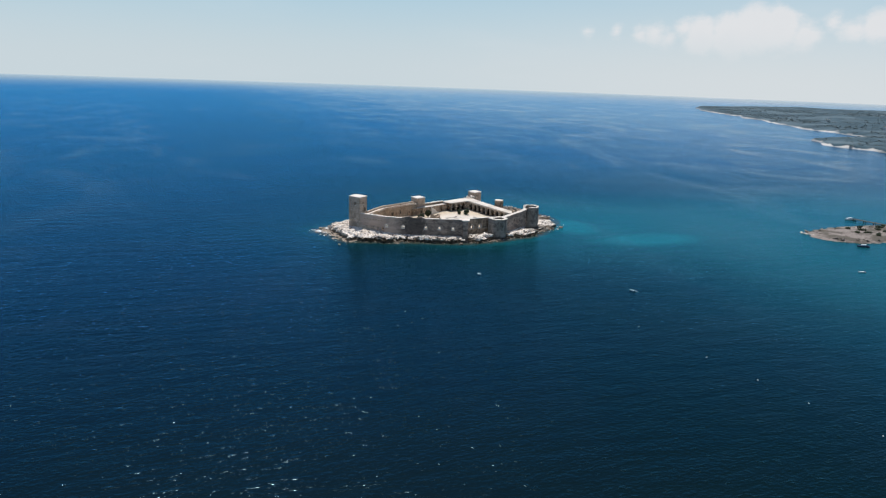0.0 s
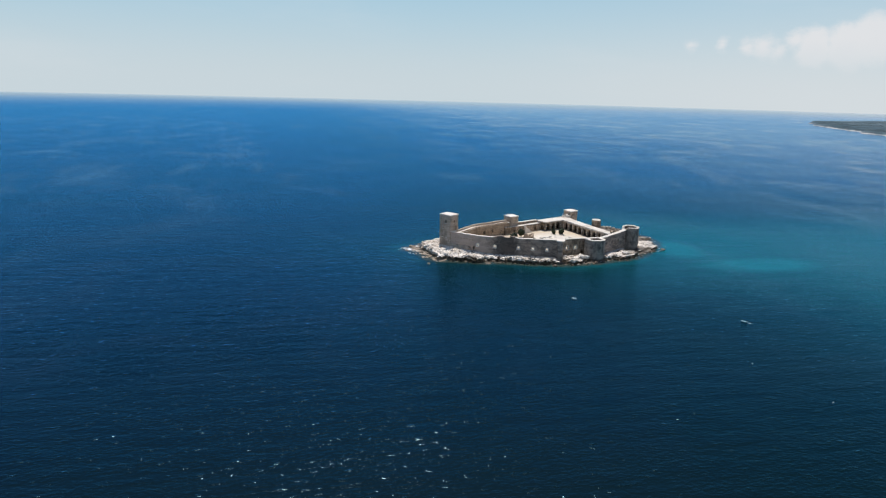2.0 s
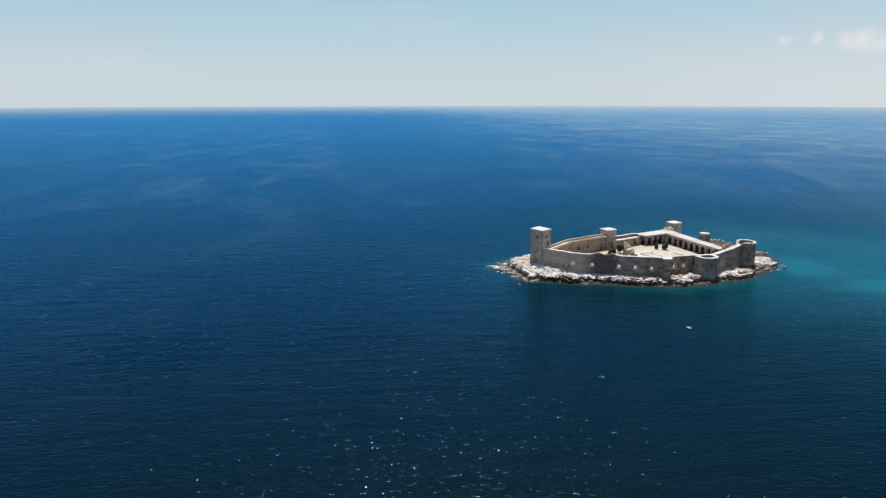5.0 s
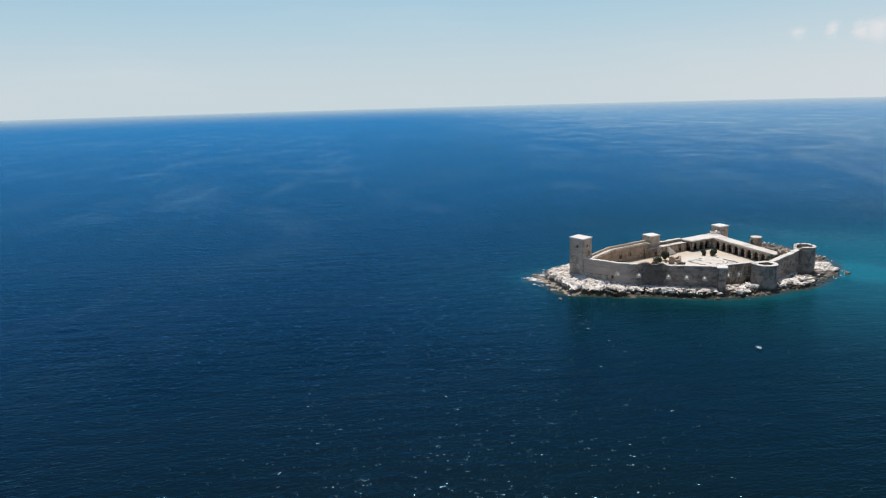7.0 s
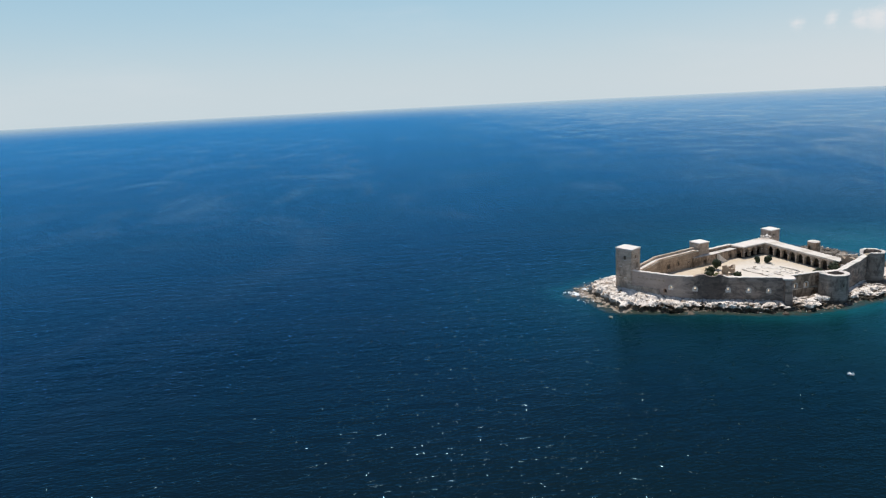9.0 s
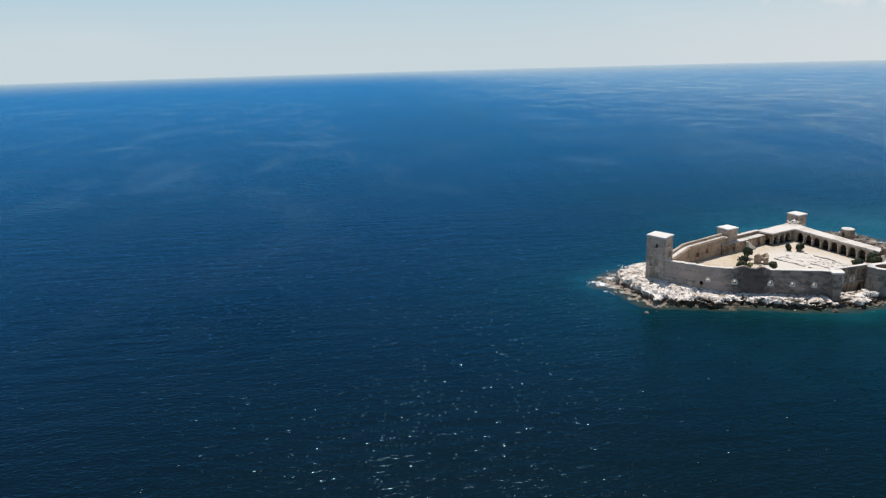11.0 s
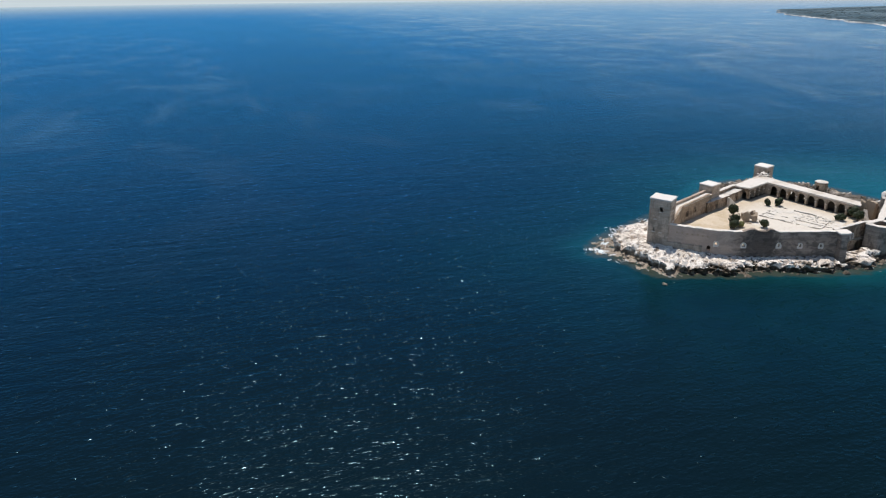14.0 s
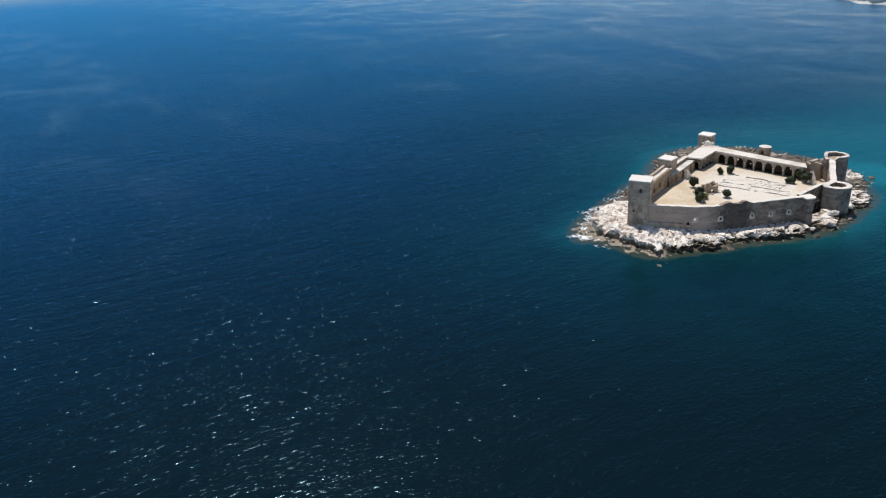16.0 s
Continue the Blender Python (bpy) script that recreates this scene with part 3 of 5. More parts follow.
def rock_height(x, y, d=None):
    d = shore_distance(x, y) if d is None else d
    wob = noise.noise((x * 0.24, y * 0.24, 1.0)) * 2.3 + noise.noise((x * 0.62, y * 0.62, 4.0)) * 1.5 + noise.noise((x * 1.6, y * 1.6, 6.0)) * 0.5
    e = d + wob
    c = inside_castle(x, y)
    crest = 1.05 + 1.0 * smooth(-x, 2, 22) * smooth(y, -3, 12) + 0.2 * smooth(x, 20, 45)
    back = smooth(y - 0.55 * (x + 25) + 6.5 * smooth(x, -16, -6), 24.5, 30) * (1 - smooth(x, 40, 60)) + smooth(x, 45, 51) * smooth(y, 17, 25)
    crest *= 1 - 0.7 * min(1.0, back)
    # bare wave-cut feet of the round towers and the buttress
    crest *= 1 - 0.45 * smooth(x, 27, 32) * (1 - smooth(x, 50, 56)) * (1 - smooth(y, 12, 18))
    crest *= 1 - 0.97 * min(1.0, 1.5 * math.exp(-((x - 27.3) / 4.9) ** 2 - ((y + 5.0) / 5.2) ** 2))
    crest *= 1 - 0.95 * min(1.0, 1.4 * math.exp(-((x - 49.5) / 4.0) ** 2 - ((y - 10.0) / 4.0) ** 2))
    crest *= 1 - 0.9 * min(1.0, 1.4 * math.exp(-((x - 13.7) / 1.8) ** 2 - ((y + 6.6) / 3.0) ** 2))
    slow = 2.6 * smooth(-x, 22, 33) + 1.0 * smooth(x, 46, 54)
    slow += 1.7 * smooth(y + 0.7 * x, -8, 2) * smooth(-x, 8, 16)
    foot = 0.9 + slow + 1.6 * max(0.0, noise.noise((x * 0.17, y * 0.17, 14.0)))
    h = -1.6 + 1.65 * smooth(e, -2.4, 0.0) + 0.28 * smooth(e, 0.0, 1.4)
    h += 0.98 * crest * smooth(e, foot, foot + 0.45) + 0.2 * crest * smooth(e, foot + 1.3, foot + 2.0 + slow)
    dist, pts = noise.voronoi(Vector((x * 0.31, y * 0.31, 0.5)))
    lump, edge = noise.cell(pts[0] * 5.3), smooth(dist[1] - dist[0], 0.01, 0.15)
    dist2, pts2 = noise.voronoi(Vector((x * 1.0, y * 1.0, 7.5)))
    edge2 = smooth(dist2[1] - dist2[0], 0.0, 0.3)
    land = smooth(e, -1.0, 1.0)
    free = 1 - smooth(c, -2.2, -0.5)
    west = smooth(-x, 8, 20)
    rim = (1 - smooth(e, foot + 1.4 - 0.7 * west, foot + 3.4 - 1.3 * west)) * (1 - 0.6 * west)
    h += land * (0.6 * lump - 0.85 + 0.85 * edge) * (0.35 + 0.65 * smooth(e, foot - 0.4, foot + 0.4)) * (0.2 + 0.8 * free) * (0.16 + 0.95 * rim) * min(1.0, 0.25 + crest)
    h += land * (noise.cell(pts2[0] * 9.7) * 0.2 + 0.2 * edge2 - 0.24) * (0.2 + 0.8 * free) * (0.12 + 0.75 * rim)
    # solution holes and gullies
    if noise.cell(pts[0] * 3.1 + Vector((9, 4, 2))) > 0.58:
        h -= 1.7 * (1 - smooth(dist[0], 0.12, 0.42)) * land * free
    gully = abs(noise.noise((x * 0.2, y * 0.2, 11.0)) + 0.35 * noise.noise((x * 0.7, y * 0.7, 12.0)))
    h -= 0.85 * (1 - smooth(gully, 0.0, 0.12)) * land * free * smooth(e, 0.3, 1.6)
    h += 0.14 * noise.noise((x * 2.4, y * 2.4, 2.0)) * land
    # low sunlit shelf beyond the round tower
    h = max(h, land * (1.25 + 0.7 * (lump - 0.5)) * min(1.0, 1.7 * math.exp(-((x - 55.5) / 5.0) ** 2 - ((y - 11.0) / 9.0) ** 2)) - 0.15)
    if c > -0.4:
        h = min(h, 0.75)
    return h


def make_island():
    step, x0, y0, nx, ny = 0.42, -44.0, -15.0, 276, 210
    deep = [[shore_distance(x0 + i * step, y0 + j * step) for i in range(nx)] for j in range(ny)]
    verts = []
    for j in range(ny):
        for i in range(nx):
            x, y = x0 + i * step, y0 + j * step
            h = rock_height(x, y, deep[j][i])
            i0, i1, j0, j1 = max(0, i - 3), min(nx - 1, i + 3), max(0, j - 3), min(ny - 1, j + 3)
            way = Vector((deep[j][i0] - deep[j][i1], deep[j0][i] - deep[j1][i]))
            if way.length > 1e-4 and -3 < deep[j][i] < 9:
                way.normalize()
            else:
                way = Vector((0, 0))
            # the ledge hangs out over its wave-cut notch
            lip = 1.45 * (0.75 + noise.noise((x * 0.5, y * 0.5, 21.0))) * smooth(h, 0.62, 0.95) * (1 - smooth(deep[j][i], 3.5, 8.0))
            notch = -0.35 * (1 - smooth(h, 0.3, 0.7)) * smooth(h, -0.4, 0.1)
            if inside_castle(x, y) > -0.6:
                lip = notch = 0.0
            verts.append((x + way.x * (lip + notch) + 0.14 * noise.noise((i * 0.9, j * 0.9, 0)), y + way.y * (lip + notch) + 0.14 * noise.noise((i * 0.9, j * 0.9, 5)), h))
    faces = []
    for j in range(ny - 1):
        for i in range(nx - 1):
            a = j * nx + i
            if max(verts[a][2], verts[a + 1][2], verts[a + nx][2], verts[a + nx + 1][2]) > -1.45:
                faces.append((a, a + 1, a + nx + 1, a + nx))
    me = bpy.data.meshes.new("island")
    me.from_pydata(verts, [], faces)
    me.materials.append(M_ROCK)
    return tagged(new("island", me), "bleached limestone islet with pitted rock and a wet brown tide line", "island", "", "structure")


island = make_island()

# ---- curtain walls ----
Quads.rise = 0.035
FRONT = Line([(-22.0, 12.75), (-13.35, 5.08), (-7.85, 2.42), (0, 0), (13.2, -4.0)])


def front_top(s):
    """Even parapet with a broken stretch about the middle."""
    x = FRONT.at(s, 0).x
    z = 7.35 + 0.06 * noise.noise((s * 0.7, 0, 0))
    cut = smooth(x, -8.6, -7.4) * (1 - smooth(x, -2.3, -0.9))
    z += cut * (0.25 + 0.75 * noise.noise((x * 0.62 + 3.1, 2.0, 0)) + 0.35 * noise.noise((x * 1.9, 5.0, 0)))
    return z + 0.55 * math.exp(-((x + 6.0) / 0.9) ** 2) - 0.3 * math.exp(-((x + 3.0) / 0.8) ** 2) + 0.6 * math.exp(-((x + 1.6) / 0.8) ** 2)


def s_of(line, x):
    s = 0.0
    while s < line.length and line.at(s, 0).x < x:
        s += 0.05
    return s


def loophole(line, s, z, parent, w, h):
    """A pale dressed-stone surround added round an opening to stand for its sunlit embrasure."""
    q = Quads()
    stones = [(-w / 2 - 0.17, -0.06, 0.42, h - 0.02), (w / 2 + 0.16, -0.1, 0.38, h - 0.1), (0, -h / 2 - 0.13, w + 0.62, 0.34)]
    stones += [((w / 2 + 0.08) * math.cos(a), h / 2 - 0.12 + (w / 2 + 0.02) * math.sin(a), 0.32, 0.26) for a in (0.5, 1.2, 1.9, 2.6)]
    for ds, dz, sw, sh in stones:
        p = line.at(s + ds, 0.03)
        a, b = line.at(s + ds - 0.05, 0), line.at(s + ds + 0.05, 0)
        rz = math.degrees(math.atan2(b.y - a.y, b.x - a.x))
        q.box((p.x, p.y, z + dz), (sw, 0.26, sh), rz, 0.10)
    return q.build("window", M_COPING, parent, "pale stones added as the window's sunlit embrasure")


def make_front():
    wall = Quads()
    wins = [(s_of(FRONT, x), 0.62, z - 0.38, z + 0.14, 0.26) for x, z in ((-13.35, 4.2), (-7.85, 4.22), (0.0, 4.15), (4.72, 4.05), (9.4, 3.95))]
    door = (s_of(FRONT, -14.5), 0.9, 2.3, 3.2, 0.35)
    facade(wall, FRONT, 0.95, -0.4, front_top, wins + [door], 0.06, 0.8, 1.0)
    ob = tagged(wall.build("wall_front", M_WALL), "weathered grey limestone curtain wall with small arched openings and a broken top", "wall", "", "structure")
    coping("coping", FRONT, 0.95, front_top, ob, s1=s_of(FRONT, -8.3))
    coping("coping", FRONT, 0.95, front_top, ob, s0=s_of(FRONT, -1.2))
    for s, w, a, b, r in wins:
        loophole(FRONT, s, (a + b + r) / 2, ob, w=w, h=b + r - a)
    # battered plinth beside the tall tower
    q = Quads()
    s1 = s_of(FRONT, -15.6)
    marks = [s1 * i / 7 for i in range(8)]
    for a, b in zip(marks, marks[1:]):
        pa, pb, qa, qb = FRONT.at(a, -0.75), FRONT.at(b, -0.75), FRONT.at(a, -0.45), FRONT.at(b, -0.45)
        ia, ib = FRONT.at(a, 0.02), FRONT.at(b, 0.02)
        q.face([(*pa, 0.5), (*pb, 0.5), (*qb, 3.1), (*qa, 3.1)], [(a, 0.5), (b, 0.5), (b, 3.1), (a, 3.1)])
        q.face([(*qa, 3.1), (*qb, 3.1), (*ib, 3.35), (*ia, 3.35)])
    e0, e1, e2 = FRONT.at(s1, -0.75), FRONT.at(s1, -0.45), FRONT.at(s1, 0.02)
    q.face([(*e0, 0.5), (*e2, 0.5), (*e2, 3.35), (*e1, 3.1)])
    q.build("plinth", M_TOWER, ob)
    # beam sockets in a row, and relieving arches standing proud
    for i in range(7):
        s = 2.7 + i * 1.15
        p = FRONT.at(s, -0.02)
        h = Quads()
        h.box((p.x, p.y, 5.75 + 0.06 * math.sin(i * 2.0)), (0.42, 0.16, 0.34), -42, 0.04)
        h.build("corbel", M_RUIN, ob)
    for x in (2.4, 7.0):
        s0 = s_of(FRONT, x)
        q = Quads()
        for j in range(11):
            a = math.pi * (j + 0.5) / 11
            p = FRONT.at(s0 + 1.75 * math.cos(a), 0.0)
            q.box((p.x, p.y, 4.0 + 1.55 * math.sin(a)), (0.42, 0.22, 0.42), -17, 0.05)
        q.build("relieving_arch", M_WALL, ob)
    return ob


make_front()


def make_buttress():
    t = empty("corner_buttress", "narrow limestone corner buttress with a pale overhanging cap", "buttress")
    q = Quads()
    ang = math.atan2(-4.0, 13.2)
    ux, uy = Vector((math.cos(ang), math.sin(ang))), Vector((-math.sin(ang), math.cos(ang)))
    c = Vector((13.7, -4.5))

    def ring(w, d):
        return [c + ux * a * w / 2 + uy * b * d / 2 for a, b in ((-1, -1), (0.6, -1), (1, -0.5), (1, 1), (-1, 1))]
    facade(q, Line([tuple(p) for p in ring(1.9, 2.9)], True), 0.9, -0.9, 7.2, (), 0.08, 0.6, 0.9)
    q.build("shaft", M_WALL, t)
    q = Quads()
    q.prism([tuple(p) for p in ring(2.9, 3.1)], 7.2, 7.55, 0.08)
    q.build("cap", M_COPING, t, "pale overhanging cap slab")


make_buttress()
LINK = Line([(14.2, -1.9), (24.6, 0.4), (27.4, 0.0)])
RIGHT_THICK = 1.35
RIGHT = Line([(29.6, -0.6), (37.2, 5.3), (46.2, 12.0)])
EAST = Line([(47.0, 15.6), (43.2, 20.5), (40.1, 32), (37.7, 40.8), (36.6, 49.6)])
BACK_LEFT = Line([(6.2, 36.9), (-8.9, 29.2), (-19.4, 18.4)])


def make_other_walls():
    q = Quads()
    wins = [(3.4, 0.95, 3.5, 4.3, 0.28), (6.9, 0.95, 3.5, 4.3, 0.28)]
    facade(q, LINK, 0.75, -0.4, 7.05, wins + [(9.3, 0.9, 0.6, 2.1, 0.4)], 0.06, 0.8, 1.0)
    ob = tagged(q.build("wall_link", M_INNER), "recessed limestone curtain wall with two small openings and a low doorway", "wall", "", "structure")
    coping("coping", LINK, 0.75, 7.05, ob)
    for s, w, a, b, r in wins:
        loophole(LINK, s, (a + b + r) / 2, ob, w=w, h=b + r - a)
    q = Quads()
    top = lambda s: 6.8 + 0.2 * smooth(s, 14, 20) + 0.05 * noise.noise((s, 1, 1))
    facade(q, RIGHT, RIGHT_THICK, -0.6, top, [(6.0, 0.4, 3.8, 4.8, 0.0), (10.6, 0.4, 4.0, 4.9, 0.0), (14.6, 0.7, 3.4, 4.6, 0.3)], 0.07, 0.9, 1.0)
    ob = tagged(q.build("wall_right", M_WALL), "limestone curtain wall with arrow slits between two round towers", "wall", "", "structure")
    coping("coping", RIGHT, RIGHT_THICK, top, ob)
    q = Quads()
    facade(q, EAST, 0.9, -0.6, 4.55, [(24.6, 1.0, 1.9, 2.6, 0.4), (20.4, 0.9, 1.4, 1.9, 0.3), (8.4, 1.0, 2.3, 2.9, 0.4)], 0.06, 1.2, 1.2)
    ob = tagged(q.build("wall_east", M_INNER), "seaward limestone wall behind the vaulted gallery", "wall", "", "structure")
    q = Quads()
    facade(q, Line([(36.6, 49.4), (36.3, 50.1), (21.2, 43.4)]), 0.9, -0.6, 4.55, (), 0.06, 1.2, 1.2)
    ob = tagged(q.build("wall_corner", M_INNER), "seaward limestone wall at the corner of the gallery", "wall", "", "structure")
    q = Quads()
    tall = Line([(21.2, 43.4), (11.0, 38.8), (5.2, 36.3)])
    top = lambda s: 4.72 + 0.25 * smooth(s, 9, 16) + 0.12 * noise.noise((s * 0.8, 3.0, 0))
    facade(q, tall, 0.9, -0.6, top, (), 0.07, 0.9, 1.0)
    ob = tagged(q.build("wall_back", M_INNER), "ochre rubble back wall with a pale course added for its sunlit top", "wall", "", "structure")
    coping("coping", tall, 0.9, top, ob)
    # lower wall walk before it
    low = Line([(21.6, 42.6), (11.4, 37.9), (4.2, 35.0)])
    q = Quads()
    top2 = ragged(3.75, 0.12, 5.0)
    facade(q, low, 2.2, 0.6, top2, [(3.0, 1.0, 1.0, 2.3, 0.4), (9.0, 0.9, 1.4, 2.3, 0.3), (14.2, 0.9, 1.4, 2.4, 0.3)], 0.08, 0.8, 0.9)
    ob = tagged(q.build("wall_walk", M_INNER), "low ochre rubble wall walk with niches facing the courtyard", "wall", "", "structure")
    coping("coping", low, 2.2, top2, ob, M_ROOF, 0.1, 0.02)
    q = Quads()
    top3 = ragged(5.5, 0.1, 8.0)
    facade(q, BACK_LEFT, 2.5, -0.6, top3, [], 0.07, 0.9, 1.0)
    ob = tagged(q.build("wall_left", M_SHADE_WALL), "thick ochre rubble wall with a walk and parapet along its top", "wall", "", "structure")
    coping("coping", BACK_LEFT, 2.5, top3, ob, M_COPING, 0.1, 0.02)
    q = Quads()
    facade(q, BACK_LEFT, 0.65, 5.55, ragged(6.25, 0.1, 11.0), (), 0.04, 0.9, 1.0, 0.05)
    q.build("parapet", M_TOWER, ob)
    inner = Line([tuple(BACK_LEFT.at(s, 1.95)) for s in (1.0, 8, 15, 17.2, 24, 30.5)])
    q = Quads()
    facade(q, inner, 0.5, 5.5, ragged(5.85, 0.14, 14.0), (), 0.05, 0.9, 1.0)
    q.build("inner_parapet", M_SHADE_WALL, ob)
    # blind doorway and niches on the courtyard side; dark panels stand for their shade
    for s, w, z, h in ((4.6, 1.0, 1.0, 1.9), (9.5, 0.7, 2.6, 1.1), (13.8, 0.8, 2.3, 1.2)):
        a, b = BACK_LEFT.at(s, 2.55), BACK_LEFT.at(s + 0.1, 2.55)
        rz = math.degrees(math.atan2(b.y - a.y, b.x - a.x))
        q = Quads()
        for dx, dz, sx, sz in ((-w / 2 - 0.12, h / 2, 0.24, h), (w / 2 + 0.12, h / 2, 0.24, h), (0, h + 0.12, w + 0.5, 0.26)):
            p = BACK_LEFT.at(s + dx, 2.55)
            q.box((p.x, p.y, z + dz), (sx, 0.25, sz), rz, 0.05)
        q.build("niche_frame", M_INNER, ob)
        q = Quads()
        p = BACK_LEFT.at(s, 2.5)
        q.box((p.x, p.y, z + h / 2), (w, 0.06, h), rz)
        q.build("niche", M_WOOD, ob, "dark panel standing for the recess's shade")


make_other_walls()


# ---- towers ----
def square_tower(corners, z0, z1, label, wins=(), roof_up=0.3, over=0.18, mat=None, base_wear=0.05):
    """corners run counter-clockwise; wins: (s along the walls, width, sill, top, arch)."""
    t = empty("square_tower", label, "tower", "square towers")
    line = Line(corners, True)
    q = Quads()
    facade(q, line, 0.8, z0, z1, wins, base_wear, 0.9, 1.0)
    shaft = q.build("shaft", mat or M_TOWER, t)
    c = sum((Vector(p) for p in corners), Vector((0, 0))) / len(corners)
    q = Quads()
    wide = [tuple(c + (Vector(p) - c) * (1 + over / (Vector(p) - c).length)) for p in corners]
    q.prism(wide, z1 + 0.004, z1 + roof_up, 0.03)
    q.build("roof", M_WHITE_ROOF, t, "whitewashed flat roof slab")
    for s, w, a, b, r in wins:
        qq = Quads()
        p, e = line.at(s, 0.02), line.at(s + 0.05, 0.02)
        rz = math.degrees(math.atan2(e.y - p.y, e.x - p.x))
        qq.box((p.x, p.y, a - 0.1), (w + 0.3, 0.22, 0.16), rz, 0.02)
        qq.build("window_sill", M_COPING, shaft)
    return t


A = [(-24.8, 16.0), (-21.75, 12.0), (-18.3, 14.75), (-21.4, 18.75)]
LA = 5.37
square_tower(A, 0.6, 13.0, "tall square limestone keep with small dark windows", [
    (2.9, 0.75, 10.2, 11.1, 0.25), (1.4, 0.46, 5.2, 6.05, 0.0), (3.15, 0.46, 5.2, 6.05, 0.0), (1.6, 0.4, 8.3, 8.7, 0.0),
    (LA + 1.75, 0.7, 10.4, 11.3, 0.25), (LA + 2.6, 0.9, 7.6, 9.1, 0.3), (LA + 0.5, 0.3, 5.2, 5.7, 0.0)])
square_tower([(7.7, 35.4), (11.5, 36.9), (10.1, 40.4), (6.2, 38.95)], 0.4, 7.45, "low square limestone tower on the back wall", [(5.6, 0.5, 6.0, 6.7, 0.0)])
square_tower([(38.9, 50.4), (42.75, 52.0), (41.2, 55.75), (37.4, 54.2)], -0.4, 6.3, "square limestone tower at the gallery corner", [(1.4, 0.5, 4.6, 5.3, 0.0)])


def small_tower():
    t = empty("turret", "small eight-sided limestone turret with a low plaster cap", "tower")
    c, r, n = (43.1, 32.9), 1.8, 8
    pts = [(c[0] + r * math.cos(2 * math.pi * (i + 0.3) / n), c[1] + r * math.sin(2 * math.pi * (i + 0.3) / n)) for i in range(n)]
    line = Line(pts, True)
    best = min(range(200), key=lambda i: line.at(line.length * i / 200, 0).x + 0.5 * line.at(line.length * i / 200, 0).y)
    q = Quads()
    facade(q, line, 0.5, -0.4, 6.55, [(line.length * best / 200, 0.85, 4.5, 5.6, 0.2)], 0.04, 0.8, 0.9)
    q.build("shaft", M_INNER, t)
    q = Quads()
    lev = [(1.78, 6.554), (1.78, 6.65), (1.5, 6.74), (0.8, 6.80)]
    m = 20
    rings = [[(c[0] + rr * math.cos(2 * math.pi * i / m), c[1] + rr * math.sin(2 * math.pi * i / m), z) for i in range(m)] for rr, z in lev]
    for a, b in zip(rings, rings[1:]):
        for i in range(m):
            q.face([a[i], a[(i + 1) % m], b[(i + 1) % m], b[i]])
    q.face(rings[-1]), q.face(rings[0][::-1])
    q.build("cap", M_ROOF, t, "low rounded plaster cap")


small_tower()


def round_tower(c, r, z0, z1, label, back=0.0, turn=0.0, top=None, rim=1.15, sunk=1.1, slit=()):
    """A round or horseshoe tower with a sunken fighting platform."""
    t = empty("round_tower", label, "tower", "round towers")
    n, pts = 30, []
    for i in range(n):
        a = 2 * math.pi * i / n
        x, y = r * math.cos(a), r * math.sin(a)
        if back and y > 0:
            y = y * 0.55 + back
            x = max(-r, min(r, x * 1.2))
        p = Matrix.Rotation(radians(turn), 2) @ Vector((x, y))
        pts.append((c[0] + p.x, c[1] + p.y))
    line = Line(pts, True)
    q = Quads()
    facade(q, line, rim, z0, top or z1, slit, 0.07, 0.8, 1.0)
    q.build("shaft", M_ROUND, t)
    coping("rim", line, rim, top or z1, t, M_COPING, 0.12, 0.06)
    q = Quads()
    q.prism([tuple(line.at(line.length * i / 40, rim - 0.05)) for i in range(40)], z1 - sunk - 0.5, z1 - sunk, 0.05)
    q.build("platform", M_RUIN, t, "sunken earthen fighting platform")
    return t


round_tower((27.6, -2.1), 3.35, -0.8, 7.15, "horseshoe limestone tower with a sunken platform", 0.9, 14.0, None, 1.2, 0.9, [(15.5, 0.35, 4.2, 5.2, 0.0)])
E_LEN = 2 * math.pi * 3.1


def east_rim(s):
    f = (s / E_LEN) % 1.0          # broken on its west side
    gap = smooth(f, 0.36, 0.42) * (1 - smooth(f, 0.56, 0.64))
    return 7.95 + 0.3 * noise.noise((s * 1.1, 4, 0)) - gap * (0.9 + 0.5 * noise.noise((s * 1.4, 8, 0)))


round_tower((48.4, 13.3), 3.1, -1.0, 7.95, "round limestone tower with a crumbling rim", 0.0, 0.0, east_rim, 0.85, 1.0)

# ---- gallery ----
ARC = Line([(24.0, 39.4), (32.4, 42.9), (40.4, 17.2)])
ARC_TOP = 4.25


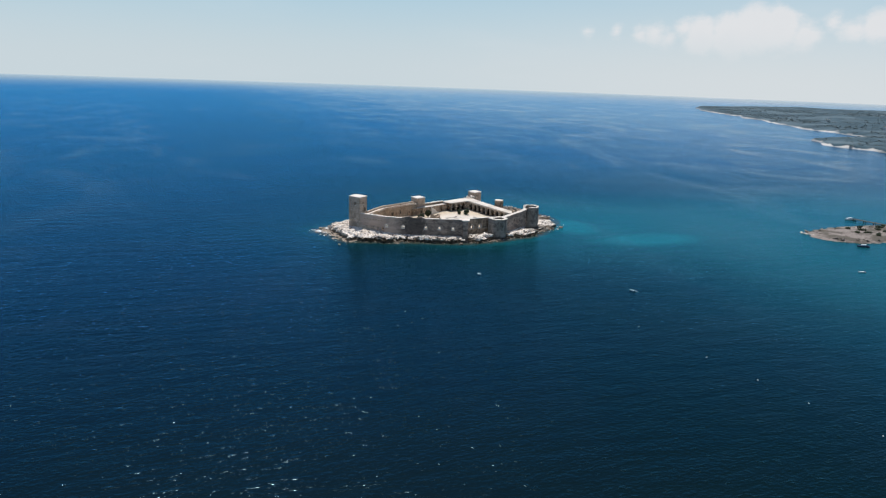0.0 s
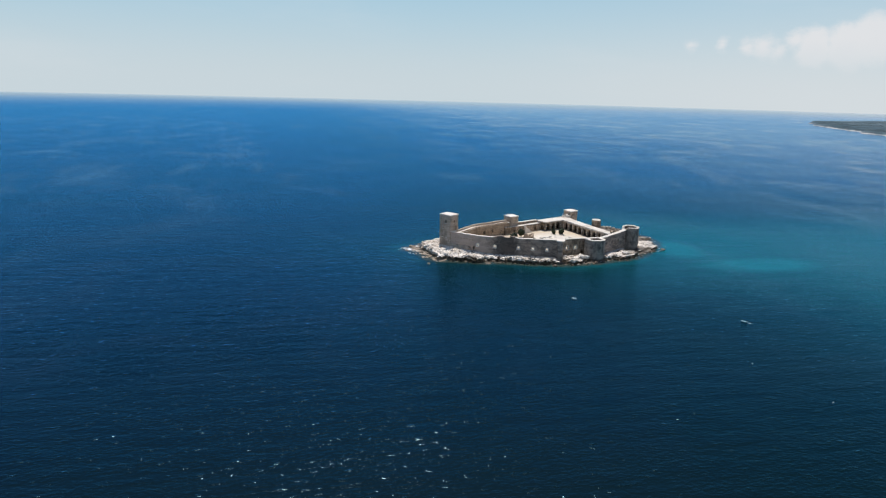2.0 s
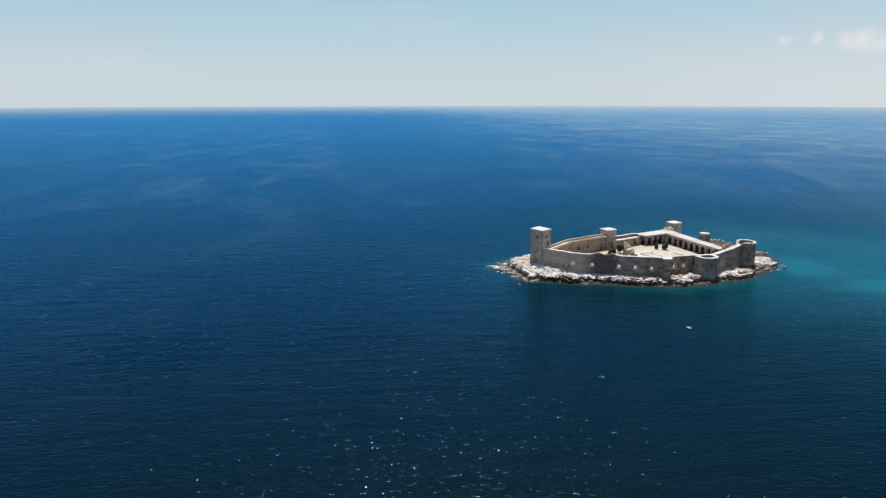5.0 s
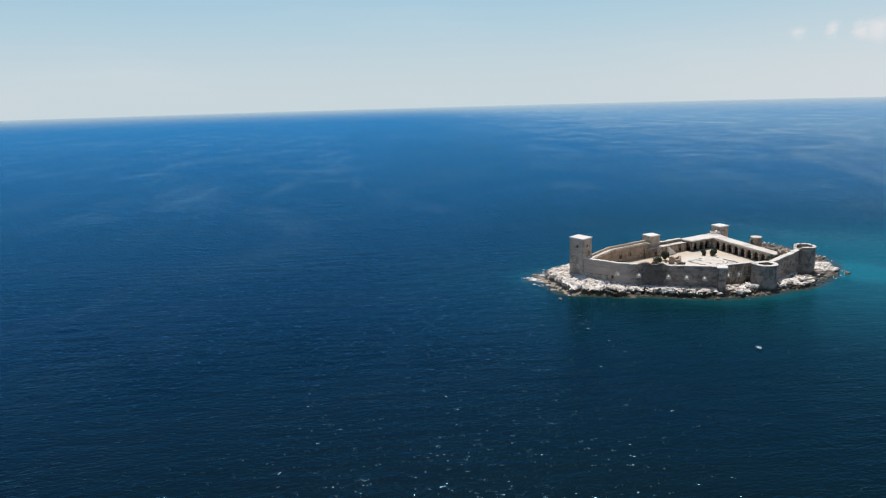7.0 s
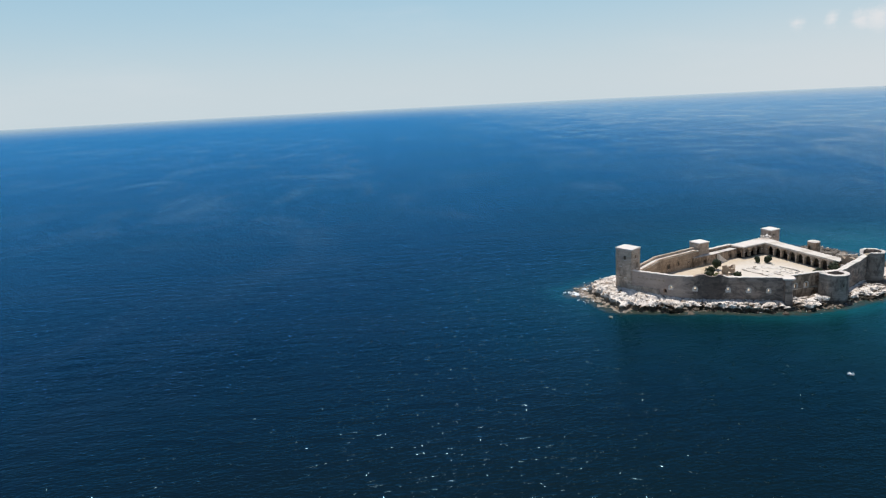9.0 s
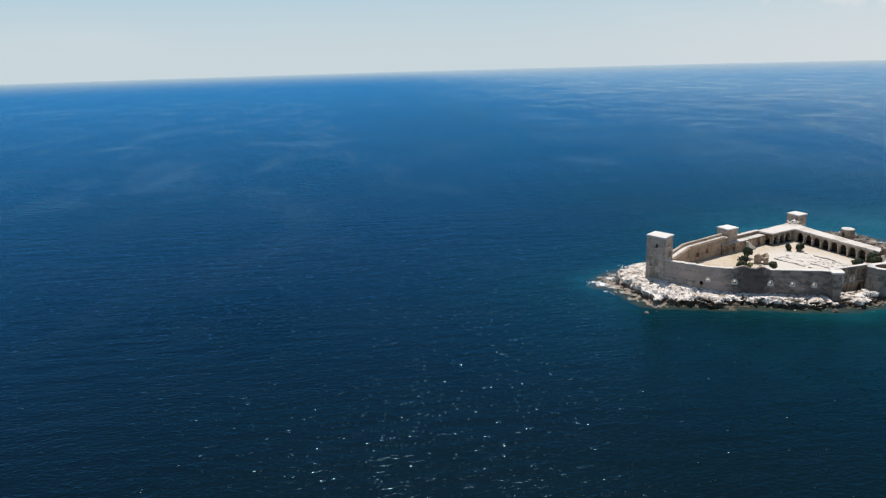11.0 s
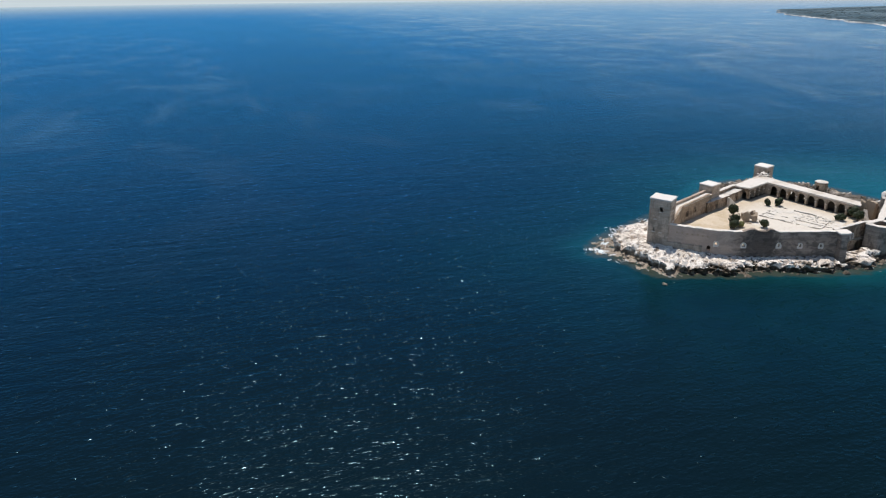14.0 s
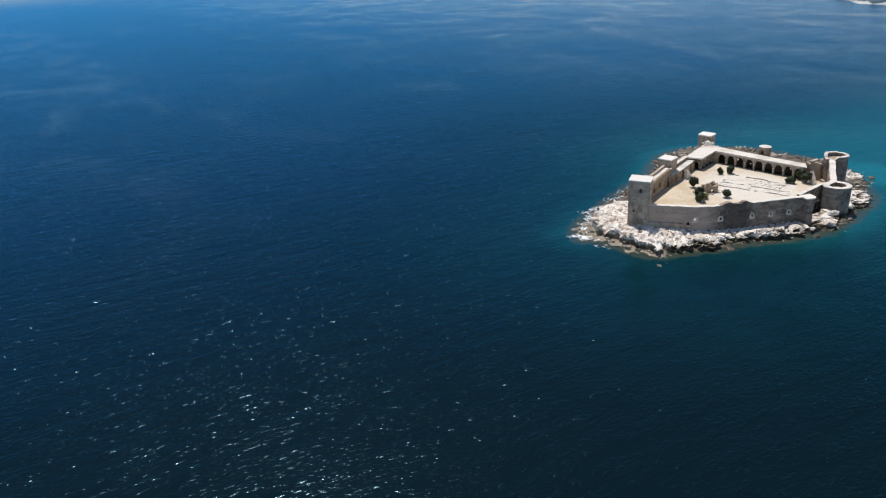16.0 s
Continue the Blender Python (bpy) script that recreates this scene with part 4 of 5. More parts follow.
def make_gallery():
    t = empty("arcade", "vaulted limestone gallery with dark arches under a flat roof", "arcade")
    first = ARC.cum[1]
    mids = [1.75, 4.45, 7.1] + [first + 2.75 + 2.87 * i for i in range(9)]
    marks = [0.0] + [(a + b) / 2 for a, b in zip(mids, mids[1:])] + [ARC.length]
    marks[3] = first - 0.55
    # one bay per arch
    for i, mid in enumerate(mids):
        a, b = marks[i], marks[i + 1]
        if i == 3:
            a = first + 0.02
        if i == 2:
            b = first
        pts = [tuple(ARC.at(a, 0))] + [tuple(ARC.at(b, 0))]
        q = Quads()
        w = 2.36 if i > 2 else 2.1
        facade(q, Line(pts), 0.9, 0.6, ARC_TOP, [(mid - a, w, 0.6, 2.8, w / 2)], 0.035, 0.7, 0.8)
        bay = q.build("arch_bay", M_PIER, t)
        for s in (mid - w / 2 - 0.24, mid + w / 2 + 0.24):
            p, e = ARC.at(s, -0.05), ARC.at(s + 0.1, -0.05)
            q = Quads()
            q.box((p.x, p.y, 2.75), (0.5, 0.3, 0.16), math.degrees(math.atan2(e.y - p.y, e.x - p.x)), 0.02)
            q.build("impost", M_COPING, bay)
    end = Line([(21.3, 42.2), (24.0, 39.4)])
    q = Quads()
    facade(q, end, 0.8, 0.6, ARC_TOP, [(2.2, 2.0, 0.6, 2.4, 1.0)], 0.04, 0.7, 0.8)
    q.build("end_wall", M_INNER, t)
    q = Quads()
    facade(q, Line([(40.4, 17.2), (44.6, 19.2)]), 0.8, 0.6, ARC_TOP, (), 0.05, 0.9, 1.0)
    q.build("end_wall", M_INNER, t)
    # flat roof in strips between the inner edge and the seaward wall
    inner = [(23.6, 38.95), (32.75, 42.55), (35.0, 35.2), (37.7, 26.5), (40.9, 16.6)]
    outer = [(20.9, 42.9), (36.5, 50.2), (37.9, 40.8), (40.3, 32.0), (43.9, 18.8)]
    q = Quads()
    n = 9
    for (a, b), (d, e) in zip(zip(inner, inner[1:]), zip(outer, outer[1:])):
        for i in range(n):
            for j in range(5):
                def at(u, v):
                    p = Vector(a).lerp(Vector(b), u).lerp(Vector(d).lerp(Vector(e), u), v)
                    return Vector((p.x, p.y, ARC_TOP + 0.4 + 0.06 * noise.noise((p.x * 0.6, p.y * 0.6, 0))))
                q.face([at(i / n, j / 5), at((i + 1) / n, j / 5), at((i + 1) / n, (j + 1) / 5), at(i / n, (j + 1) / 5)])
        low = ARC_TOP + 0.01
        p0, p1, p2, p3 = (Vector((*x, low)) for x in (a, b, e, d))
        # roof underside takes the dark shade colour too
        q.face([p3, p2, p1, p0], None, 1)
        for u, v in ((a, b), (e, d)):
            q.face([(*u, low), (*v, low), (*v, ARC_TOP + 0.4), (*u, ARC_TOP + 0.4)])
    for u, v in ((outer[0], inner[0]), (inner[-1], outer[-1])):
        q.face([(*u, ARC_TOP + 0.01), (*v, ARC_TOP + 0.01), (*v, ARC_TOP + 0.4), (*u, ARC_TOP + 0.4)])
    q.build("roof", [M_ROOF, M_VAULT_SHADE], t, "flat pale plaster roof")
    # lining added so the arches' shade is held by a dark surface
    q = Quads()
    facade(q, Line([tuple(EAST.at(EAST.length - s, 1.25)) for s in (0.0, 9.0, 18.0, 25.5, 31.0)][::-1]), 0.25, 0.7, ARC_TOP - 0.05, [(24.6 - 5.1, 1.1, 1.85, 2.6, 0.45), (20.4 - 5.1, 1.0, 1.35, 1.9, 0.35), (8.4 - 5.1, 1.1, 2.25, 2.9, 0.45)], 0.04, 1.0, 1.0)
    q.build("vault_back", M_VAULT_SHADE, t, "lining added inside the gallery, coloured dark as its shade")
    # floor painted dark for the shade beneath the vaults
    q = Quads()
    for (a, b), (d, e) in zip(zip(inner, inner[1:]), zip(outer, outer[1:])):
        q.face([(*a, FLOOR + 0.2), (*d, FLOOR + 0.2), (*e, FLOOR + 0.2), (*b, FLOOR + 0.2)][::-1])
    q.build("gallery_floor", M_VAULT_SHADE, t, "gallery floor coloured dark as the shade under the vaults")


make_gallery()


def rubble(name, parent, spots, size, mat, seed):
    """Loose blocks that share a few meshes."""
    rnd = random.Random(seed)
    kinds = []
    for kk in range(5):
        bm = bmesh.new()
        bmesh.ops.create_icosphere(bm, subdivisions=1, radius=0.5)
        for v in bm.verts:
            v.co = Vector((v.co.x * rnd.uniform(0.8, 1.25), v.co.y * rnd.uniform(0.7, 1.1), v.co.z * rnd.uniform(0.5, 0.9)))
            v.co += noise.noise_vector(v.co * 2.3 + Vector((kk * 7.7, 0, 0))) * 0.22
        me = bpy.data.meshes.new(name)
        bm.to_mesh(me)
        bm.free()
        me.materials.append(mat)
        kinds.append(me)
    made = []
    for x, y, z in spots:
        ob = new(name, kinds[rnd.randrange(5)])
        s = size * rnd.uniform(0.5, 1.5) ** 1.3
        ob.matrix_basis = Matrix.LocRotScale((x, y, lifted(x, y, z) + s * 0.12), Euler((rnd.uniform(-0.3, 0.3), rnd.uniform(-0.3, 0.3), rnd.uniform(0, 6.3))), (s * rnd.uniform(0.8, 1.4), s, s * rnd.uniform(0.6, 1.0)))
        ob.parent = parent
        made.append(ob)
    return made


# ---- courtyard ----
def terrace(x, y):
    """Unseen raised bank of earth behind the front wall, added as sunlit ground for the openings."""
    d = min((FRONT.at(s * 0.5, 0) - Vector((x, y))).length for s in range(int(FRONT.length * 2)))
    e = min((LINK.at(s * 0.5, 0) - Vector((x, y))).length for s in range(21))
    return 2.5 * (1 - smooth(min(d, e), 5.0, 8.5))


def make_court():
    step, x0, y0, nx, ny = 1.0, -22.0, -6.0, 70, 58
    verts, index, faces = [], {}, []
    for j in range(ny):
        for i in range(nx):
            x, y = x0 + i * step, y0 + j * step
            if inside_castle(x, y) > 0.3:
                index[i, j] = len(verts)
                verts.append((x, y, Quads.rise * max(0.0, y) + FLOOR + 0.12 * noise.noise((x * 0.2, y * 0.2, 0)) + 0.05 * noise.noise((x * 0.9, y * 0.9, 3)) + terrace(x, y)))
    for i, j in index:
        ks = ((i, j), (i + 1, j), (i + 1, j + 1), (i, j + 1))
        if all(k in index for k in ks):
            faces.append(tuple(index[k] for k in ks))
    me = bpy.data.meshes.new("courtyard")
    me.from_pydata(verts, [], faces)
    me.materials.append(M_SAND)
    me.polygons.foreach_set("use_smooth", [True] * len(faces))
    return tagged(new("courtyard", me), "sandy castle courtyard with dry trodden earth", "courtyard", "", "structure")


make_court()


def make_foundations():
    t = empty("church_ruin", "pale excavated church foundations with low walls and paving", "ruin")
    rnd = random.Random(5)
    u, v = Vector((8.6, -16.6)).normalized(), Vector((16.6, 8.6)).normalized()
    o = Vector((18.2, 27.2))
    # paving slabs
    for i in range(17):
        for j in range(9):
            s, w = 0.6 + i * 1.1, -0.2 + j * 1.2
            if noise.noise((i * 0.35, j * 0.4, 3.0)) < 0.0:
                continue
            p = o + u * s + v * w
            q = Quads()
            q.box((p.x, p.y, FLOOR - 0.02), (rnd.uniform(1.0, 1.12), rnd.uniform(1.1, 1.22), rnd.uniform(0.06, 0.13)), math.degrees(math.atan2(u.y, u.x)) + rnd.uniform(-4, 4), 0.05)
            q.build("slab", M_SLAB, t)
    # low wall courses
    rows = [((0, -1.0), (18.6, -1.0), 0.5), ((0.5, 2.6), (17, 2.4), 0.4), ((2, 10.2), (11, 9.6), 0.5), ((15.8, -2.4), (15.2, 8.0), 0.55), ((8.6, 2.6), (8.8, 7.4), 0.45), ((0, -1), (0.4, 6.0), 0.4), ((18.6, -1.0), (18.0, 3.5), 0.4)]
    for (a, b), (c, d), h in rows:
        p0, p1 = o + u * a + v * b, o + u * c + v * d
        n = int((p1 - p0).length / 0.95)
        rz = math.degrees(math.atan2((p1 - p0).y, (p1 - p0).x))
        for i in range(n):
            if rnd.random() < 0.16:
                continue
            p = p0.lerp(p1, (i + 0.5) / n)
            hh = 0.65 * h * rnd.uniform(0.55, 1.25)
            q = Quads()
            q.box((p.x, p.y, FLOOR + hh / 2 - 0.05), (0.9, rnd.uniform(0.45, 0.65), hh + 0.1), rz + rnd.uniform(-5, 5), 0.07)
            q.build("block", M_SLAB, t)
    spots = []
    for i in range(60):
        p = o + u * rnd.uniform(7, 17) + v * rnd.uniform(3, 10)
        spots.append((p.x, p.y, FLOOR))
    rubble("rubble_stone", t, spots, 0.5, M_SLAB, 8)


make_foundations()


def make_chamber():
    t = empty("ruined_chamber", "roofless brown rubble chamber with broken walls in the courtyard", "ruin")
    c = Vector((12.0, 24.6))
    u, v = Vector((0.86, -0.5)), Vector((0.5, 0.86))
    ring = [c - u * 1.8 - v * 1.6, c + u * 1.8 - v * 1.6, c + u * 1.8 + v * 1.6, c - u * 1.8 + v * 1.6]
    q = Quads()
    facade(q, Line([tuple(p) for p in ring], True), 0.7, 0.7, lambda s: 3.0 + 1.1 * noise.noise((s * 0.55, 1.3, 0)) + 0.3 * noise.noise((s * 1.7, 6, 0)), [(2.0, 0.9, 1.0, 1.7, 0.3)], 0.22, 0.5, 0.5)
    q.build("wall", M_RUIN, t)
    q = Quads()
    q.prism([tuple(c + (p - c) * 0.8) for p in ring], 0.8, 1.35, 0.1)
    q.build("fill", M_SAND, t, "earth filling the chamber")
    rnd = random.Random(41)
    rubble("rubble_stone", t, [(c.x + 2.9 * math.cos(g) + rnd.uniform(-0.4, 0.4), c.y + 2.7 * math.sin(g) + rnd.uniform(-0.4, 0.4), FLOOR) for g in (rnd.uniform(0, 6.3) for i in range(16))], 0.65, M_RUIN, 42)


make_chamber()


def make_stair(p0, way, n, rise, run, width, label):
    t = empty("stair", label, "stair")
    for i in range(n):
        q = Quads()
        c = p0 + way * (run * (i + 0.5))
        h = rise * (n - i)
        q.box((c.x, c.y, FLOOR + h / 2), (run * 0.98, width, h), math.degrees(math.atan2(way.y, way.x)), 0.02)
        q.build("step", M_COPING, t)


make_stair(Vector((14.0, 35.7)), Vector((0.91, 0.41)).normalized(), 11, 0.24, 0.34, 0.9, "worn stone stair climbing to the low wall walk")
make_stair(Vector((40.6, 14.6)), Vector((-0.5, -0.86)).normalized(), 12, 0.27, 0.3, 0.9, "broken stone stair beside the round tower")


def make_stub():
    q = Quads()
    facade(q, Line([(44.6, 14.6), (44.4, 16.6), (43.2, 18.6)]), 1.0, 0.6, ragged(5.6, 1.5, 21.0, 0.7), [(2.6, 0.9, 1.0, 3.2, 0.45)], 0.12, 0.6, 0.7)
    tagged(q.build("broken_wall", M_RUIN), "crumbling brown rubble wall stub beside the round tower", "wall")


make_stub()


# ---- plants ----
def foliage(q, c, r, n, rnd, leaf=0.3):
    """Small bent leaf clumps with gaps between them."""
    for i in range(n):
        d = Vector((rnd.gauss(0, 1), rnd.gauss(0, 1), rnd.gauss(0, 1))).normalized()
        rad = rnd.uniform(0.45, 1.0) ** 0.6 * (0.78 + 0.42 * noise.noise(d * 1.9 + Vector(c)))
        p = Vector(c) + Vector((d.x * r[0], d.y * r[1], d.z * r[2])) * rad
        n1 = (d + Vector((rnd.uniform(-1, 1), rnd.uniform(-1, 1), rnd.uniform(-0.4, 1))) * 0.8).normalized()
        t1 = n1.orthogonal().normalized()
        t2 = n1.cross(t1)
        s = leaf * rnd.uniform(0.6, 1.3)
        a = p + t1 * s
        b = p - t1 * s * 0.5 + t2 * s * 0.8
        e = p - t1 * s * 0.5 - t2 * s * 0.8
        q.face([a, b, p + n1 * s * 0.35]), q.face([b, e, p + n1 * s * 0.35]), q.face([e, a, p + n1 * s * 0.35])


def plant(name, x, y, r, h, label, seed, trunk=0.8, leaf=0.26, mat=None, n=800):
    rnd = random.Random(seed)
    t = empty(name, label, "tree" if name == "tree" else "bush", "courtyard plants")
    t.location = (x, y, lifted(x, y, FLOOR))
    q = Quads()
    limbs = [((0, 0, -0.2), (0.05, 0.02, trunk + 0.3), 0.13)] + [((0.05, 0.02, trunk), (r * 0.5 * math.cos(k * 1.7), r * 0.5 * math.sin(k * 1.7), trunk + (h - trunk) * 0.6), 0.06) for k in range(4)]
    for a, b, rad in limbs:
        a, b = Vector(a), Vector(b)
        s1 = (b - a).normalized().orthogonal()
        s2 = (b - a).normalized().cross(s1)
        for i in range(6):
            u, w = i * math.pi / 3, (i + 1) * math.pi / 3
            f = lambda p, g, k: p + (s1 * math.cos(g) + s2 * math.sin(g)) * rad * k
            q.face([f(a, u, 1), f(a, w, 1), f(b, w, 0.5), f(b, u, 0.5)])
    q.build("trunk", M_BARK, t)
    q = Quads()
    cz = (h + trunk) / 2
    for k in range(5):
        o = (rnd.uniform(-0.4, 0.4) * r, rnd.uniform(-0.4, 0.4) * r, cz + rnd.uniform(-0.3, 0.35) * (h - trunk) / 2)
        foliage(q, o, (r * 0.75, r * 0.75, (h - trunk) * 0.44), n // 4, rnd, leaf)
    q.build("crown", mat or M_LEAF, t)


plant("tree", 10.4, 29.0, 1.3, 3.4, "dark round-crowned evergreen tree on the sandy courtyard", 1, 0.1)
plant("tree", 5.0, 21.6, 1.4, 3.4, "dark evergreen tree beside the ruined chamber", 2, 0.1)
plant("tree", 3.6, 19.8, 1.5, 2.6, "dense dark evergreen tree beside a taller one", 3, 0.05)
plant("bush", 6.4, 20.6, 1.1, 1.5, "yellow-green shrub at the foot of the trees", 4, 0.2, 0.22, M_LEAF_DRY, 260)
plant("bush", 11.6, 18.2, 1.45, 2.2, "rounded dark green bush behind the front wall", 5, 0.05)
plant("bush", 25.5, 33.3, 0.95, 2.2, "small clipped evergreen by the arcade", 6, 0.1, 0.22, None, 500)
plant("bush", 28.3, 32.4, 1.35, 2.4, "wide dark evergreen bush by the arcade", 7, 0.1)
plant("bush", 35.0, 16.9, 1.35, 1.9, "broad dark bush at the end of the arcade", 8, 0.3)
plant("tree", 38.9, 15.0, 1.75, 3.2, "large dense evergreen tree before the gallery end", 9, 0.8, 0.34, None, 1500)
plant("tree", 39.8, 17.6, 1.3, 3.3, "dense evergreen tree against the gallery end", 10, 0.8, 0.34, None, 1100)

Quads.rise = 0.0

# ---- shore rocks and foam ----
def shore_spots():
    rnd = random.Random(3)
    out = []
    while len(out) < 110:
        x, y = rnd.uniform(-42, 64), rnd.uniform(-11, 58)
        d = shore_distance(x, y)
        c = inside_castle(x, y)
        if -0.9 < d < 3.0 and c < -1.2 and (y < 14 or x < -12 or rnd.random() < 0.12):
            z = rock_height(x, y)
            if z > -1.0:
                out.append((x, y, max(z, -0.35)))
    return out


rubble("rock", island, shore_spots(), 1.0, M_ROCK, 21)
rubble("rock", island, [(-32.2, -3.5, -0.05), (-29.6, -3.0, -0.25), (9.5, -11.0, -0.1), (58.5, 8.0, 0.0), (60.6, 9.6, -0.05)], 1.5, M_ROCK, 22)


rnd_heap = random.Random(77)
rubble("rock", island, [(rnd_heap.uniform(15.5, 23.0), rnd_heap.uniform(-6.2, -3.0), rnd_heap.uniform(0.6, 1.5)) for i in range(26)], 1.5, M_ROCK, 23)
rubble("rock", island, [(x, 0.62 * x - 22.4 + rnd_heap.uniform(-1.5, 1.0), 0.9) for x in (rnd_heap.uniform(31, 44) for i in range(22))], 1.2, M_ROCK, 24)
Quads.rise = 0.035
heap = empty("rubble_heap", "heap of pale fallen stones on the gallery roof corner", "rubble")
rubble("stone", heap, [(36.4 + rnd_heap.gauss(0, 1.0), 48.9 + rnd_heap.gauss(0, 0.9), 4.7 + rnd_heap.uniform(0, 0.5)) for i in range(30)], 0.6, M_COPING, 25)


Quads.rise = 0.0


def make_foam():
    rnd = random.Random(12)
    q = Quads()
    n = 0
    while n < 3200:
        i = rnd.randrange(len(SHORE))
        a, b = Vector(SHORE[i]), Vector(SHORE[(i + 1) % len(SHORE)])
        p = a.lerp(b, rnd.random())
        windward = smooth(-p.x, -12, 18) * smooth(p.y, 10, 20) + 0.08 * smooth(p.x, 44, 56) * (1 - smooth(p.y, 25, 45)) + 0.003
        if rnd.random() > windward:
            n += 0.2
            continue
        nrm = Vector(((b - a).y, -(b - a).x)).normalized()
        p = p - nrm * 3.0
        for step in range(28):
            if rock_height(p.x, p.y) < 0.0:
                break
            p = p + nrm * 0.3
        lace = rnd.random() < 0.4
        p = p + nrm * (rnd.uniform(0.2, 2.0) + rnd.uniform(0, 2.0) if lace else abs(rnd.gauss(0.0, 0.6)) - 0.1)
        if noise.noise((p.x * 0.3, p.y * 0.3, 9)) < (0.08 if lace else -0.25):
            continue
        along = (b - a).normalized()
        if lace:
            along = (along + nrm * rnd.gauss(0, 0.35)).normalized()
        r, pts = rnd.uniform(0.03, 0.08) if lace else rnd.uniform(0.05, 0.14), []
        ph = rnd.uniform(0, 6)
        for k in range(9):
            g = 2 * math.pi * k / 9
            rr = r * (0.75 + 0.45 * noise.noise((math.cos(g) * 1.5 + n, math.sin(g) * 1.5, ph)))
            w = p + along * math.cos(g) * rr * (9.0 if lace else 4.0) + nrm * math.sin(g) * rr
            pts.append((w.x, w.y, 0.05 + 0.0001 * (n % 400)))
        q.face(pts[::-1] if (along.x * nrm.y - along.y * nrm.x) < 0 else pts)
        n += 1
    tagged(q.build("foam", M_FOAM), "white surf foam along the windward rocks", "foam", "", "stuff")


make_foam()


# ---- boats and buoys ----
def hull(q, length, beam, height, n=10, sheer=0.25):
    """A pointed planing hull with a deck."""
    secs = []
    for i in range(n + 1):
        t = i / n
        w = beam / 2 * (1 - max(0, (t - 0.35) / 0.65) ** 2.2) * (0.9 + 0.1 * min(1, t * 5))
        z = height * (0.8 + sheer * t * t)
        x = -length / 2 + length * t
        secs.append([(x, -w, z), (x - 0.02 * length * t, -w * 0.72, 0.0), (x - 0.05 * length * t, 0, -0.25 * height), (x - 0.02 * length * t, w * 0.72, 0.0), (x, w, z)])
    for a, b in zip(secs, secs[1:]):
        for k in range(4):
            q.face([a[k], b[k], b[k + 1], a[k + 1]])
        q.face([a[4], b[4], b[0], a[0]])
    q.face(secs[0])


def motor_boat(x, y, rz, length, label, cabin=True, paint_of_hull=None):
    t = empty("boat", label, "boat", "small boats")
    q = Quads()
    hull(q, length, length * 0.32, length * 0.13)
    q.build("hull", paint_of_hull or M_BOAT_WHITE, t)
    dz = length * 0.11
    if cabin:
        q = Quads()
        q.box((-0.02 * length, 0, dz + length * 0.055), (length * 0.36, length * 0.22, length * 0.09), 0, 0.02)
        q.box((-0.04 * length, 0, dz + length * 0.112), (length * 0.42, length * 0.26, length * 0.025), 0, 0.0)
        cabin_ob = q.build("cabin", M_BOAT_WHITE, t)
        q = Quads()
        q.box((0.155 * length, 0, dz + length * 0.06), (length * 0.012, length * 0.19, length * 0.05), 0)
        q.build("windscreen", M_BOAT_DARK, cabin_ob, "dark cabin windscreen")
    q = Quads()
    q.box((-0.33 * length, 0, dz + 0.03 * length), (length * 0.12, length * 0.22, length * 0.05), 0, 0.02)
    q.build("seat", M_BOAT_DARK, t, "dark cushioned bench")
    t.matrix_basis = pose(x, y, 0.05, 0, 0, rz)
    return t


def pedal_boat(x, y, rz):
    t = empty("pedal_boat", "small white pedal boat drifting on the open water", "boat")
    for s in (-1, 1):
        q = Quads()
        hull(q, 2.6, 0.55, 0.45, 8, 0.6)
        ob = q.build("float", M_BOAT_WHITE, t)
        ob.location = (0, s * 0.5, 0)
    q = Quads()
    q.box((-0.1, 0, 0.42), (1.7, 1.2, 0.12), 0, 0.02)
    q.build("deck", M_BOAT_WHITE, t)
    q = Quads()
    q.box((-0.5, 0, 0.62), (0.45, 1.1, 0.28), 0, 0.03)
    q.box((-0.75, 0, 0.88), (0.12, 1.1, 0.5), 0, 0.03)
    q.build("seat", M_BOAT_PALE, t, "pale blue moulded seat")
    q = Quads()
    q.box((0.55, 0, 0.7), (0.4, 0.5, 0.45), 0, 0.04)
    q.build("pedal_box", M_BOAT_WHITE, t)
    t.matrix_basis = pose(x, y, 0.02, 0, 0, rz) @ Matrix.Scale(0.48, 4)


pedal_boat(1.0, -49.5, 130)
motor_boat(37.5, -75.5, 122, 1.8, "small pale blue motor boat trailing a thin wake", False, M_BOAT_PALE)
motor_boat(161.0, -44.0, 150, 4.4, "white cabin boat with a dark blue hull moored beside the spit", True, M_BOAT_DARK)
motor_boat(126.0, -74.0, 165, 2.6, "small white open boat at anchor", False)
motor_boat(206.0, 2.5, 165, 4.8, "long white excursion boat lying at the pier")
motor_boat(178.5, -45.0, 165, 4.0, "white cabin boat moored close to the spit")


def make_wake():
    rnd = random.Random(6)
    q = Quads()
    way = Vector((math.cos(radians(122 + 180)), math.sin(radians(122 + 180))))
    nrm = Vector((-way.y, way.x))
    for i in range(16):
        d = 1.0 + 1.5 * (i / 16) ** 1.2
        p = Vector((37.5, -75.5)) + way * d + nrm * rnd.gauss(0, 0.10 + 0.03 * d)
        r = rnd.uniform(0.02, 0.045) * (1 - 0.5 * i / 16)
        pts = [(p + way * math.cos(g) * r * 2.6 + nrm * math.sin(g) * r) for g in (2 * math.pi * k / 7 for k in range(7))]
        q.face([(w.x, w.y, 0.04 + 0.0002 * i) for w in pts])
    tagged(q.build("wake", M_FOAM), "thin white wake behind the motor boat", "foam", "", "stuff")


make_wake()


